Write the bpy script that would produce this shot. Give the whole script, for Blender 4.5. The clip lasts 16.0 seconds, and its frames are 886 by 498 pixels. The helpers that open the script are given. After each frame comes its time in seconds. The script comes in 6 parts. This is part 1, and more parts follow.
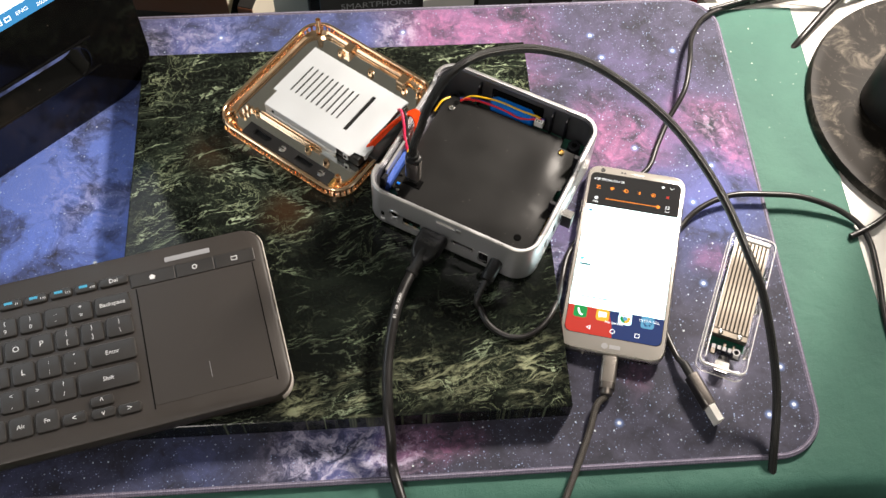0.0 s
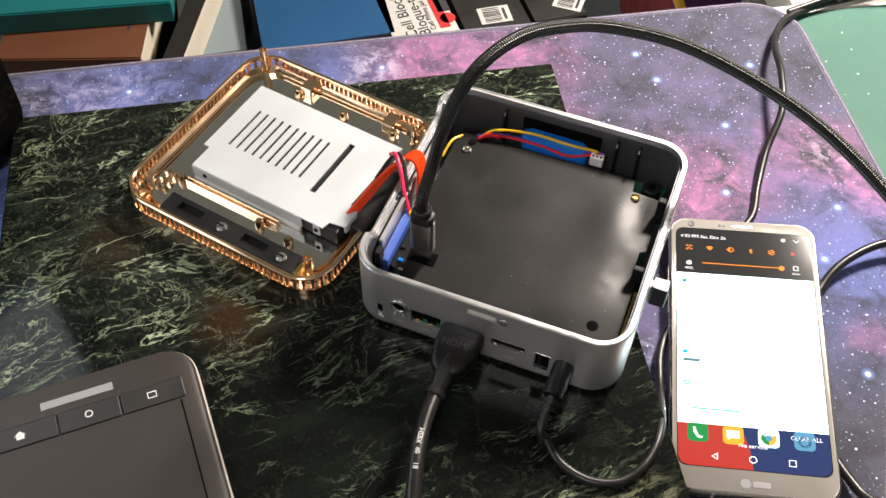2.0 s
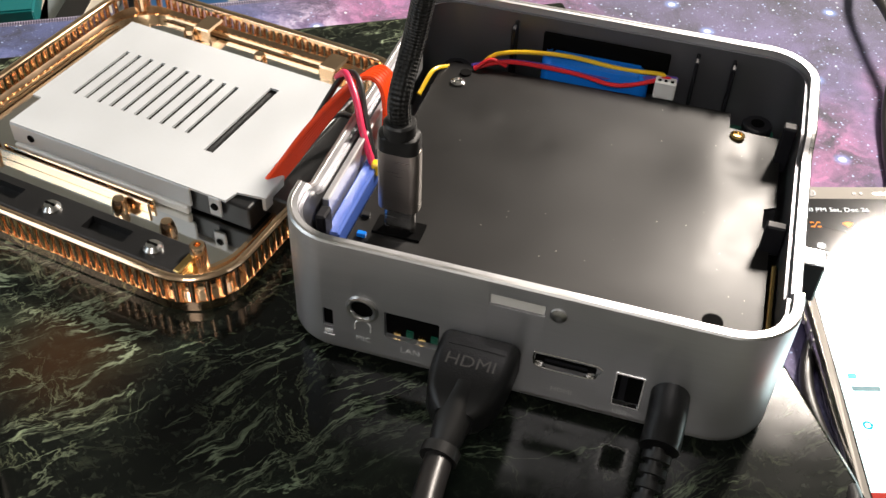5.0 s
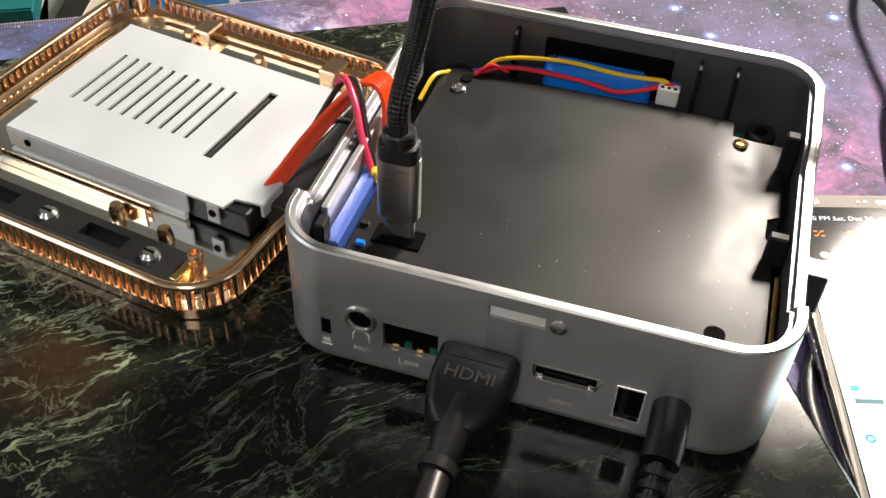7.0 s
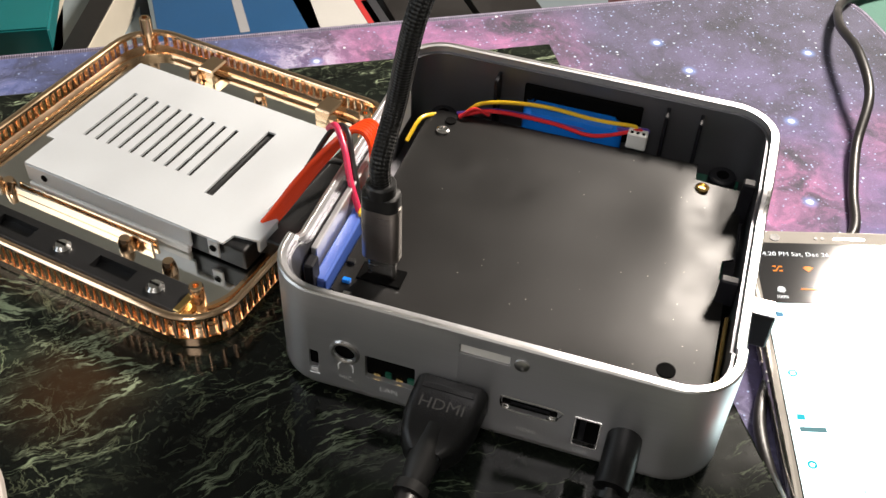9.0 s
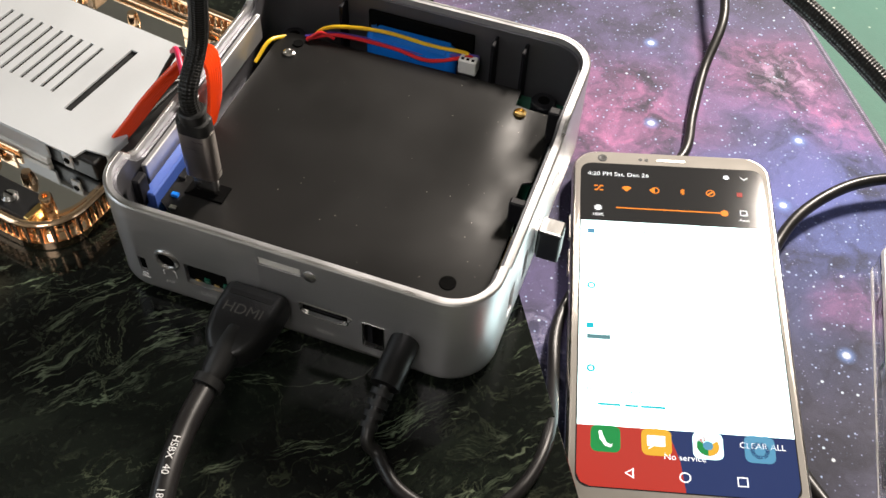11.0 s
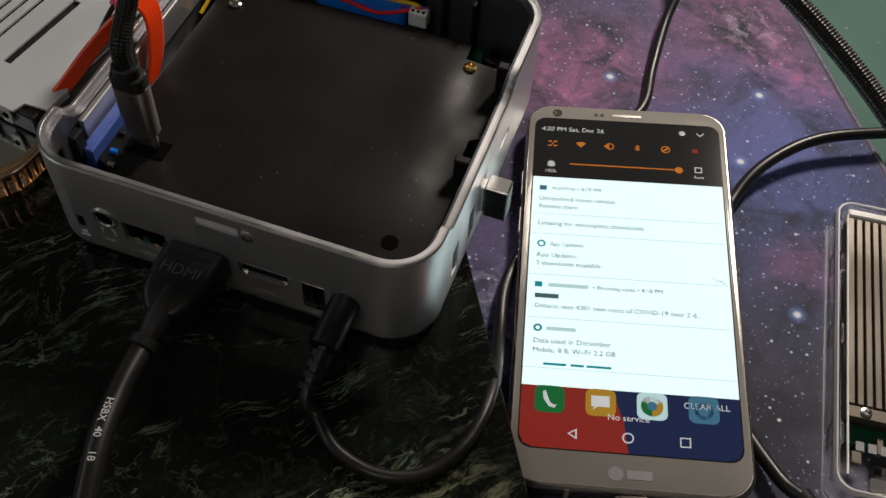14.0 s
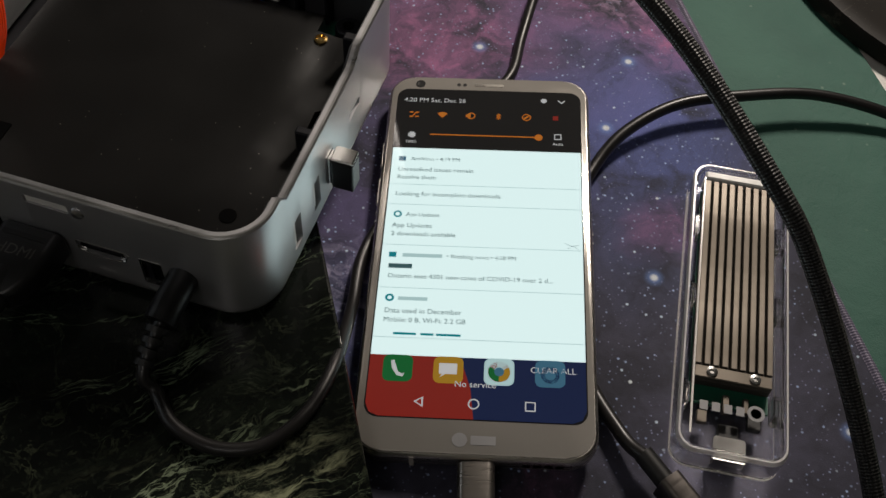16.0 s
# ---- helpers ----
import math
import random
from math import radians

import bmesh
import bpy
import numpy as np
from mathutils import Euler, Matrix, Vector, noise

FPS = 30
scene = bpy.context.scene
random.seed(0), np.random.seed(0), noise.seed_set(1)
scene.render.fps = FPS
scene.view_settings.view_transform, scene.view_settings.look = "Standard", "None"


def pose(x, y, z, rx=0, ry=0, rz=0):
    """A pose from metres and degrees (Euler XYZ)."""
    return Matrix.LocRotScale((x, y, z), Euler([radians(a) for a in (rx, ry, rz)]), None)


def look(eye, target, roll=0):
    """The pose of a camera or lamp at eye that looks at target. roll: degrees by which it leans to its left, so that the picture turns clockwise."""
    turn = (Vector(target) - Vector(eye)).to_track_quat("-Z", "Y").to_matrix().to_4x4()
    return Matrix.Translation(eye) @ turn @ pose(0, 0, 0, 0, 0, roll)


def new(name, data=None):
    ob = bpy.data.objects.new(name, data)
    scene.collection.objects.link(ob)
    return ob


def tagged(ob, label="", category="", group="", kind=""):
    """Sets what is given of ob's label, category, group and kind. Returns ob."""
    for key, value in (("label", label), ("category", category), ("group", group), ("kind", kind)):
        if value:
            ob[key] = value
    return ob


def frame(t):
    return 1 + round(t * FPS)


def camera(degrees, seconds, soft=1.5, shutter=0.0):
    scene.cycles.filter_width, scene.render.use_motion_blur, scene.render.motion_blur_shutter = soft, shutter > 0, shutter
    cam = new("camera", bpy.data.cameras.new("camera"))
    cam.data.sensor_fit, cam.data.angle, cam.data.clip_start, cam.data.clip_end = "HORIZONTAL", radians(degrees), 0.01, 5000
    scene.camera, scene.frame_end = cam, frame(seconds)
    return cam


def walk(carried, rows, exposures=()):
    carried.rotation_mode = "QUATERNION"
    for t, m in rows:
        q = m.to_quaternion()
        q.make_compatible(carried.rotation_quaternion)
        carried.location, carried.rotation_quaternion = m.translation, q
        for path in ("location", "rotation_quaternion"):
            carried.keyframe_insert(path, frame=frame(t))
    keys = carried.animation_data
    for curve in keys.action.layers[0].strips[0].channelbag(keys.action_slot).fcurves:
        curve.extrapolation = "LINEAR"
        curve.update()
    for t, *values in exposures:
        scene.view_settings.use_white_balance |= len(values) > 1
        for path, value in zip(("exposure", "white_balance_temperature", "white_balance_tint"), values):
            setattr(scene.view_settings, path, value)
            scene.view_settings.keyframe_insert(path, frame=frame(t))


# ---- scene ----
cam = camera(46.45, 16.0, soft=1.5)
# seconds, eye, target, roll
PATH = [
    (0, (-0.06414, -0.37175, 0.64064), (-0.14858, 0.10965, -0.23179), 2.91),
    (0.5, (-0.06523, -0.36654, 0.63147), (-0.15549, 0.12775, -0.23313), 1.87),
    (1, (-0.07541, -0.35378, 0.59642), (-0.16693, 0.17107, -0.24984), 1.13),
    (1.5, (-0.09013, -0.31412, 0.51752), (-0.16198, 0.24996, -0.30508), 1.11),
    (2, (-0.11346, -0.27131, 0.41895), (-0.18009, 0.32692, -0.37960), 1.20),
    (2.5, (-0.12265, -0.23825, 0.32512), (-0.17906, 0.39314, -0.44830), 0.47),
    (3, (-0.13348, -0.21627, 0.25958), (-0.18237, 0.48333, -0.45327), 0.78),
    (3.5, (-0.13753, -0.19656, 0.22690), (-0.17305, 0.51989, -0.46982), 1.06),
    (4, (-0.13657, -0.19386, 0.22644), (-0.15831, 0.53119, -0.46191), 1.91),
    (6.5, (-0.13783, -0.19137, 0.22328), (-0.15567, 0.53079, -0.46822), 2.54),
    (7, (-0.13679, -0.18940, 0.22567), (-0.15552, 0.53242, -0.46617), 2.57),
    (7.5, (-0.13562, -0.18841, 0.22457), (-0.15382, 0.53169, -0.46906), 2.73),
    (8, (-0.13433, -0.18990, 0.22190), (-0.15180, 0.53041, -0.47153), 2.41),
    (8.2, (-0.13453, -0.18961, 0.22338), (-0.15046, 0.52930, -0.47154), 2.85),
    (10.3, (-0.11049, -0.21388, 0.30002), (-0.16381, 0.48612, -0.41213), 2.15),
    (10.5, (-0.10699, -0.21067, 0.29230), (-0.14006, 0.47660, -0.43334), 4.23),
    (11, (-0.06734, -0.20602, 0.28457), (-0.10167, 0.42467, -0.49071), 3.24),
    (11.5, (-0.03743, -0.19753, 0.27759), (-0.05127, 0.40713, -0.51878), 4.35),
    (12, (-0.04306, -0.19595, 0.27200), (-0.05991, 0.38838, -0.53934), 4.52),
    (12.5, (-0.04562, -0.19593, 0.27327), (-0.06245, 0.38576, -0.53997), 4.60),
    (13, (-0.04883, -0.19741, 0.27713), (-0.06991, 0.38887, -0.53270), 4.63),
    (13.5, (-0.04872, -0.19716, 0.28003), (-0.06912, 0.38763, -0.53090), 4.47),
    (14, (-0.05359, -0.19861, 0.28365), (-0.07451, 0.39180, -0.52318), 4.22),
    (14.5, (-0.05193, -0.19947, 0.28415), (-0.07335, 0.38803, -0.52479), 4.49),
    (15, (-0.04873, -0.20558, 0.28498), (-0.07065, 0.38408, -0.52237), 4.23),
    (15.5, (-0.03192, -0.20397, 0.28775), (-0.05653, 0.38363, -0.52103), 3.49),
    (16, (-0.01385, -0.19880, 0.28254), (-0.01033, 0.38115, -0.53210), 4.47),
]
EXPOSURES = [(0.0, 0.08), (8.2, 0.08), (10.3, -0.14), (10.9, -0.1), (11.4, -0.98), (11.9, -1.76), (15.4, -1.68), (16.0, -2.02)]
walk(cam, [(t, look(eye, target, roll)) for t, eye, target, roll in PATH], exposures=EXPOSURES)

# ---- light ----
world = bpy.data.worlds.new("room_air")
scene.world = world
world.use_nodes = True
world.node_tree.nodes["Background"].inputs[0].default_value = (0.55, 0.62, 0.75, 1)
world.node_tree.nodes["Background"].inputs[1].default_value = 0.02


def area_lamp(name, size, watts, colour, eye, target):
    data = bpy.data.lights.new(name, "AREA")
    data.shape, data.size, data.energy, data.color = "DISK", size, watts, colour
    ob = new(name, data)
    ob.matrix_world = look(eye, target)
    return ob


# the desk lamp that stands behind and beside the mat, and an added fill lamp
area_lamp("desk_lamp_light", 0.12, 13.2, (1.0, 0.89, 0.785), (0.20, 0.46, 0.50), (-0.08, 0.02, 0.0))
# unseen fill added behind the viewpoint, brightens fronts and room reflections
fill_lamp = bpy.data.lights.new("room_fill_light", "POINT")
fill_lamp.energy, fill_lamp.color, fill_lamp.shadow_soft_size = 18, (1.0, 0.93, 0.89), 0.2
new("room_fill_light", fill_lamp).location = (-0.35, -0.95, 1.15)

# ---- materials ----


class Mat:
    """A node material with short ways to add nodes."""

    def __init__(self, name, colour=(0.5, 0.5, 0.5), rough=0.5, metal=0.0, **kw):
        self.m = bpy.data.materials.new(name)
        self.m.use_nodes = True
        self.n, self.l = self.m.node_tree.nodes, self.m.node_tree.links
        self.b = self.n["Principled BSDF"]
        self.b.inputs["Base Color"].default_value = (*colour, 1)
        self.b.inputs["Roughness"].default_value = rough
        self.b.inputs["Metallic"].default_value = metal
        for k, v in kw.items():
            self.b.inputs[k.replace("_", " ")].default_value = v
        self._co = None

    def node(self, kind, **kw):
        nd = self.n.new(kind)
        for k, v in kw.items():
            if k in nd.inputs:
                nd.inputs[k].default_value = v
        return nd

    def link(self, a, b):
        self.l.new(a, b)

    def coord(self, kind="Object"):
        if self._co is None:
            self._co = self.n.new("ShaderNodeTexCoord")
        return self._co.outputs[kind]

    def noise(self, scale, detail=4, rough=0.55, vec=None, distortion=0.0):
        nd = self.node("ShaderNodeTexNoise", Scale=scale, Detail=detail, Roughness=rough, Distortion=distortion)
        self.link(vec or self.coord(), nd.inputs["Vector"])
        return nd.outputs["Fac"]

    def ramp(self, src, a, b, lo=0.0, hi=1.0):
        nd = self.node("ShaderNodeMapRange")
        nd.interpolation_type = "SMOOTHSTEP"
        for k, v in zip((1, 2, 3, 4), (a, b, lo, hi)):
            nd.inputs[k].default_value = v
        self.link(src, nd.inputs[0])
        return nd.outputs[0]

    def math(self, op, a, b=None, clamp=False):
        nd = self.n.new("ShaderNodeMath")
        nd.operation, nd.use_clamp = op, clamp
        for i, v in enumerate((a, b)):
            if v is None:
                continue
            if isinstance(v, (int, float)):
                nd.inputs[i].default_value = v
            else:
                self.link(v, nd.inputs[i])
        return nd.outputs[0]

    def mix(self, fac, a, b, blend="MIX"):
        nd = self.n.new("ShaderNodeMix")
        nd.data_type, nd.blend_type = "RGBA", blend
        for sock, v in ((nd.inputs[0], fac), (nd.inputs[6], a), (nd.inputs[7], b)):
            if isinstance(v, (int, float)):
                sock.default_value = v
            elif isinstance(v, tuple):
                sock.default_value = (*v, 1)
            else:
                self.link(v, sock)
        return nd.outputs[2]

    def colour(self, out):
        self.link(out, self.b.inputs["Base Color"])
        return self

    def rough(self, out):
        self.link(out, self.b.inputs["Roughness"])
        return self

    def bump(self, height, strength=0.3, distance=0.0005):
        nd = self.node("ShaderNodeBump", Strength=strength, Distance=distance)
        self.link(height, nd.inputs["Height"])
        self.link(nd.outputs[0], self.b.inputs["Normal"])
        return self

    def worn(self, base, spread=0.12, scale=60, fine=900, rough=0.45, bump=0.15):
        """Colour and gloss that vary at two scales, with fine relief."""
        big, small = self.noise(scale, 4), self.noise(fine, 2)
        dark = tuple(c * (1 - spread) for c in base)
        light = tuple(min(1, c * (1 + spread)) for c in base)
        self.colour(self.mix(self.math("ADD", self.math("MULTIPLY", big, 0.7), self.math("MULTIPLY", small, 0.3)), dark, light))
        self.rough(self.ramp(big, 0.3, 0.7, rough * 0.82, min(1, rough * 1.18)))
        if bump:
            self.bump(small, bump, 0.0002)
        return self


def glow(name, colour, strength):
    m = Mat(name, (0.02, 0.02, 0.02), 0.08)
    m.b.inputs["Emission Color"].default_value = (*colour, 1)
    m.b.inputs["Emission Strength"].default_value = strength
    return m.m


def plain(name, base, rough=0.5, metal=0.0, spread=0.12, scale=60, fine=900, bump=0.12, **kw):
    return Mat(name, base, rough, metal, **kw).worn(base, spread, scale, fine, rough, bump).m


# fields of the printed nebula and of the marble are placed in the mat's own axes
def blobs(m, vec, spots):
    """Sum of soft round patches (u, v, radius, strength)."""
    total = None
    for u, v, r, s in spots:
        d = m.n.new("ShaderNodeVectorMath")
        d.operation = "DISTANCE"
        m.link(vec, d.inputs[0])
        d.inputs[1].default_value = (u, v, 0)
        f = m.ramp(d.outputs["Value"], 0.0, r, s, 0.0)
        total = f if total is None else m.math("ADD", total, f)
    return total


def flat_warp(m, amount, scale):
    """Object coordinates with the height taken out, shifted by noise."""
    sep = m.n.new("ShaderNodeSeparateXYZ")
    m.link(m.coord(), sep.inputs[0])
    com = m.n.new("ShaderNodeCombineXYZ")
    m.link(sep.outputs[0], com.inputs[0]), m.link(sep.outputs[1], com.inputs[1])
    nd = m.node("ShaderNodeTexNoise", Scale=scale, Detail=5, Roughness=0.6)
    m.link(com.outputs[0], nd.inputs["Vector"])
    sub = m.n.new("ShaderNodeVectorMath")
    sub.operation = "SUBTRACT"
    m.link(nd.outputs["Color"], sub.inputs[0])
    sub.inputs[1].default_value = (0.5, 0.5, 0.5)
    mul = m.n.new("ShaderNodeVectorMath")
    mul.operation = "MULTIPLY"
    m.link(sub.outputs[0], mul.inputs[0])
    mul.inputs[1].default_value = (amount, amount, 0)
    add = m.n.new("ShaderNodeVectorMath")
    m.link(com.outputs[0], add.inputs[0]), m.link(mul.outputs[0], add.inputs[1])
    return com.outputs[0], add.outputs[0]


def nebula_print():
    m = Mat("printed_nebula_cloth", rough=0.75)
    flat, warp = flat_warp(m, 0.060, 16)
    cloud = m.noise(30, 8, 0.68, warp)
    fine = m.noise(120, 7, 0.70, warp)
    col = m.mix(m.ramp(cloud, 0.3, 0.75), (0.010, 0.011, 0.022), (0.068, 0.066, 0.110))
    blue = blobs(m, warp, [(-0.36, 0.05, 0.15, 1.0), (-0.42, 0.13, 0.14, 1.0), (-0.30, 0.22, 0.11, 0.8), (-0.19, 0.21, 0.07, 0.6), (-0.30, -0.13, 0.06, 0.25), (-0.42, -0.13, 0.12, 0.15), (-0.20, -0.125, 0.05, 0.6), (0.07, 0.02, 0.07, 0.28), (-0.06, -0.02, 0.05, 0.5), (-0.5, 0.1, 0.2, 0.8), (0.085, 0.06, 0.06, 0.7), (0.03, 0.05, 0.05, 0.4)])
    col = m.mix(m.math("MULTIPLY", blue, m.ramp(cloud, 0.30, 0.66), True), col, (0.13, 0.215, 0.68))
    violet = blobs(m, warp, [(-0.10, 0.22, 0.12, 0.8), (0.03, 0.17, 0.12, 0.4), (0.05, 0.10, 0.12, 0.6), (-0.03, 0.03, 0.09, 0.7), (-0.19, -0.13, 0.07, 0.6), (0.09, 0.08, 0.06, 0.5), (-0.33, 0.23, 0.08, 0.6)])
    col = m.mix(m.math("MULTIPLY", violet, m.ramp(cloud, 0.3, 0.72), True), col, (0.15, 0.115, 0.30))
    pink = blobs(m, warp, [(-0.115, 0.225, 0.06, 1.0), (-0.06, 0.222, 0.05, 0.7), (0.01, 0.105, 0.052, 1.0), (0.085, 0.118, 0.045, 1.0), (0.10, 0.085, 0.03, 0.8), (-0.155, -0.124, 0.032, 1.0), (-0.125, -0.128, 0.022, 0.5), (-0.01, -0.08, 0.02, 0.4), (0.065, 0.0, 0.02, 0.5), (-0.045, 0.17, 0.025, 0.4)])
    col = m.mix(m.math("MULTIPLY", pink, m.math("ADD", m.math("MULTIPLY", m.ramp(cloud, 0.32, 0.70), 0.75), m.ramp(fine, 0.45, 0.72, 0.0, 0.35)), True), col, (0.52, 0.17, 0.36))
    pale = blobs(m, warp, [(-0.195, -0.128, 0.05, 1.5), (-0.165, -0.126, 0.03, 0.9), (-0.23, -0.124, 0.03, 0.8), (-0.385, 0.07, 0.05, 0.45), (-0.42, 0.14, 0.06, 0.4), (-0.33, 0.215, 0.05, 0.7), (-0.15, 0.219, 0.03, 0.9), (-0.285, 0.222, 0.04, 0.6), (0.085, 0.118, 0.022, 0.5), (-0.05, 0.0, 0.03, 0.7), (-0.075, -0.045, 0.02, 0.8)])
    col = m.mix(m.math("MULTIPLY", pale, m.ramp(fine, 0.42, 0.70), True), col, (0.62, 0.58, 0.76))
    # stars: three sizes of scattered points, and the few large ones with a halo
    for scale, radius, keep, tint, power in ((680, 0.26, 0.40, (0.34, 0.38, 0.62), 0.8), (420, 0.25, 0.44, (0.46, 0.60, 0.95), 1.0), (210, 0.15, 0.50, (0.68, 0.82, 1.0), 1.2), (85, 0.075, 0.42, (0.85, 0.93, 1.0), 1.4)):
        v = m.node("ShaderNodeTexVoronoi", Scale=scale)
        m.link(flat, v.inputs["Vector"])
        core = m.ramp(v.outputs["Distance"], radius * 0.25, radius, 1.0, 0.0)
        pick = m.node("ShaderNodeSeparateColor")
        m.link(v.outputs["Color"], pick.inputs[0])
        some = m.ramp(pick.outputs[0], keep, keep + 0.45, 0.0, power)
        col = m.mix(m.math("MULTIPLY", core, some, True), col, tint)
    big = [(0.0057, 0.2089), (0.0798, 0.079), (-0.1449, 0.2192), (0.0246, 0.0975), (0.0602, 0.0476), (0.055, -0.0193), (0.012, 0.186), (-0.29, 0.22), (0.08, -0.118), (-0.02, -0.118), (0.098, -0.112), (0.115 - 0.02, -0.085), (-0.37, 0.02), (0.07, 0.19), (0.04, 0.145)]
    halo = blobs(m, flat, [(u, v, 0.0042, 0.7) for u, v in big])
    col = m.mix(m.math("MINIMUM", halo, 0.75), col, (0.22, 0.38, 0.85))
    spark = blobs(m, flat, [(u, v, 0.0019, 1.6) for u, v in big])
    col = m.mix(m.math("MINIMUM", spark, 1.0), col, (0.9, 0.95, 1.0))
    weave = m.noise(2600, 2, 0.5)
    m.colour(m.mix(m.ramp(weave, 0.3, 0.7, 0.0, 0.34), col, (0.03, 0.03, 0.04)))
    m.b.inputs["Sheen Weight"].default_value = 0.25
    m.b.inputs["Specular IOR Level"].default_value = 0.35
    return m.bump(weave, 0.35, 0.0003).m


def green_marble():
    m = Mat("polished_green_marble", rough=0.12)
    flat, warp = flat_warp(m, 0.020, 22)
    slant = m.n.new("ShaderNodeMapping")
    slant.inputs["Rotation"].default_value = (0, 0, radians(-14))
    m.link(warp, slant.inputs[0])
    mp = m.n.new("ShaderNodeMapping")
    mp.inputs["Scale"].default_value = (0.42, 1.5, 1)
    m.link(slant.outputs[0], mp.inputs[0])
    cloud = m.noise(14, 6, 0.6, mp.outputs[0])
    col = m.mix(m.ramp(cloud, 0.35, 0.75), (0.0030, 0.0036, 0.0034), (0.010, 0.013, 0.010))

    def veins(scale, width, vec):
        n1 = m.noise(scale, 7, 0.62, vec, 0.7)
        return m.ramp(m.math("ABSOLUTE", m.math("SUBTRACT", n1, 0.5)), 0.0, width, 1.0, 0.0)

    field = blobs(m, flat, [(-0.30, 0.10, 0.15, 1.0), (-0.25, 0.16, 0.15, 1.3), (-0.08, 0.17, 0.11, 1.6), (-0.24, 0.08, 0.09, 0.6), (-0.33, 0.03, 0.08, 0.45), (-0.12, -0.088, 0.05, 0.8), (-0.18, -0.098, 0.05, 0.8), (-0.07, -0.10, 0.05, 0.9), (-0.25, -0.105, 0.05, 0.6), (-0.17, 0.0, 0.09, 0.35), (-0.09, -0.05, 0.06, 0.3)])
    field = m.math("ADD", field, 0.14)
    broken = m.ramp(m.noise(38, 5, 0.6, warp), 0.42, 0.66)
    haze = m.math("MULTIPLY", m.ramp(m.noise(70, 8, 0.75, mp.outputs[0], 0.4), 0.46, 0.74), field, True)
    col = m.mix(m.math("MULTIPLY", haze, 0.5), col, (0.034, 0.044, 0.030))
    v1 = m.math("MULTIPLY", m.math("MULTIPLY", veins(24, 0.011, mp.outputs[0]), broken), field, True)
    col = m.mix(m.math("MULTIPLY", v1, 1.0), col, (0.34, 0.41, 0.27))
    flow = m.n.new("ShaderNodeMapping")
    flow.inputs["Scale"].default_value = (0.22, 1.0, 1)
    m.link(slant.outputs[0], flow.inputs[0])
    v0 = m.math("MULTIPLY", veins(26, 0.006, flow.outputs[0]), m.ramp(m.noise(20, 4, 0.6, warp), 0.44, 0.6))
    col = m.mix(m.math("MULTIPLY", v0, 0.55), col, (0.30, 0.38, 0.24))
    v2 = m.math("MULTIPLY", m.math("MULTIPLY", veins(70, 0.016, warp), m.ramp(m.noise(26, 4, 0.6, warp), 0.45, 0.7)), field, True)
    col = m.mix(m.math("MULTIPLY", v2, 0.9), col, (0.24, 0.28, 0.17))
    grain = m.ramp(m.noise(420, 5, 0.7, warp), 0.52, 0.75, 0.0, 0.5)
    col = m.mix(m.math("MULTIPLY", grain, field, True), col, (0.09, 0.11, 0.075))
    band = blobs(m, warp, [(-0.065, -0.078, 0.026, 1.0), (-0.085, -0.082, 0.026, 1.0), (-0.115, -0.080, 0.028, 1.0), (-0.15, -0.083, 0.028, 1.0), (-0.185, -0.095, 0.026, 1.0), (-0.08, -0.103, 0.018, 0.8), (-0.12, -0.105, 0.018, 0.6), (-0.225, -0.1, 0.026, 0.7)])
    v3 = m.math("MULTIPLY", m.ramp(m.noise(85, 9, 0.78, mp.outputs[0], 1.0), 0.48, 0.66), band, True)
    col = m.mix(v3, col, (0.28, 0.30, 0.185))
    rust = blobs(m, warp, [(-0.235, 0.045, 0.03, 0.8), (-0.29, 0.095, 0.03, 0.5)])
    col = m.mix(m.math("MULTIPLY", rust, 0.7, True), col, (0.045, 0.022, 0.010))
    m.colour(col)
    m.rough(m.ramp(m.noise(30, 4), 0.3, 0.7, 0.09, 0.15))
    m.b.inputs["Specular IOR Level"].default_value = 0.27
    return m.bump(m.noise(9, 3), 0.05, 0.0004).m


def braid(name, dark, light, across=10, along=900, rough=0.55):
    m = Mat(name, rough=rough)
    sep = m.n.new("ShaderNodeSeparateXYZ")
    m.link(m.coord("UV"), sep.inputs[0])
    a = m.math("MULTIPLY", sep.outputs[0], 2 * math.pi * across)
    b = m.math("MULTIPLY", sep.outputs[1], along * 2 * math.pi)
    w = m.math("MULTIPLY", m.math("SINE", m.math("ADD", a, b)), m.math("SINE", m.math("SUBTRACT", a, b)))
    n = m.noise(400, 3)
    m.colour(m.mix(m.math("MULTIPLY", m.ramp(w, -0.4, 0.8), m.ramp(n, 0.25, 0.75, 0.4, 1.0)), dark, light))
    return m.bump(w, 0.6, 0.0004).m


def brushed(name, base, rough, scale=(60, 60, 2600), metal=1.0):
    m = Mat(name, base, rough, metal)
    mp = m.n.new("ShaderNodeMapping")
    mp.inputs["Scale"].default_value = scale
    m.link(m.coord(), mp.inputs[0])
    n = m.noise(1.0, 3, 0.6, mp.outputs[0])
    big = m.noise(45, 3)
    m.colour(m.mix(n, tuple(c * 0.85 for c in base), base))
    m.rough(m.math("ADD", m.ramp(n, 0.3, 0.7, rough * 0.85, rough * 1.15), m.ramp(big, 0.3, 0.7, -0.03, 0.03)))
    return m.bump(n, 0.06, 0.0001).m


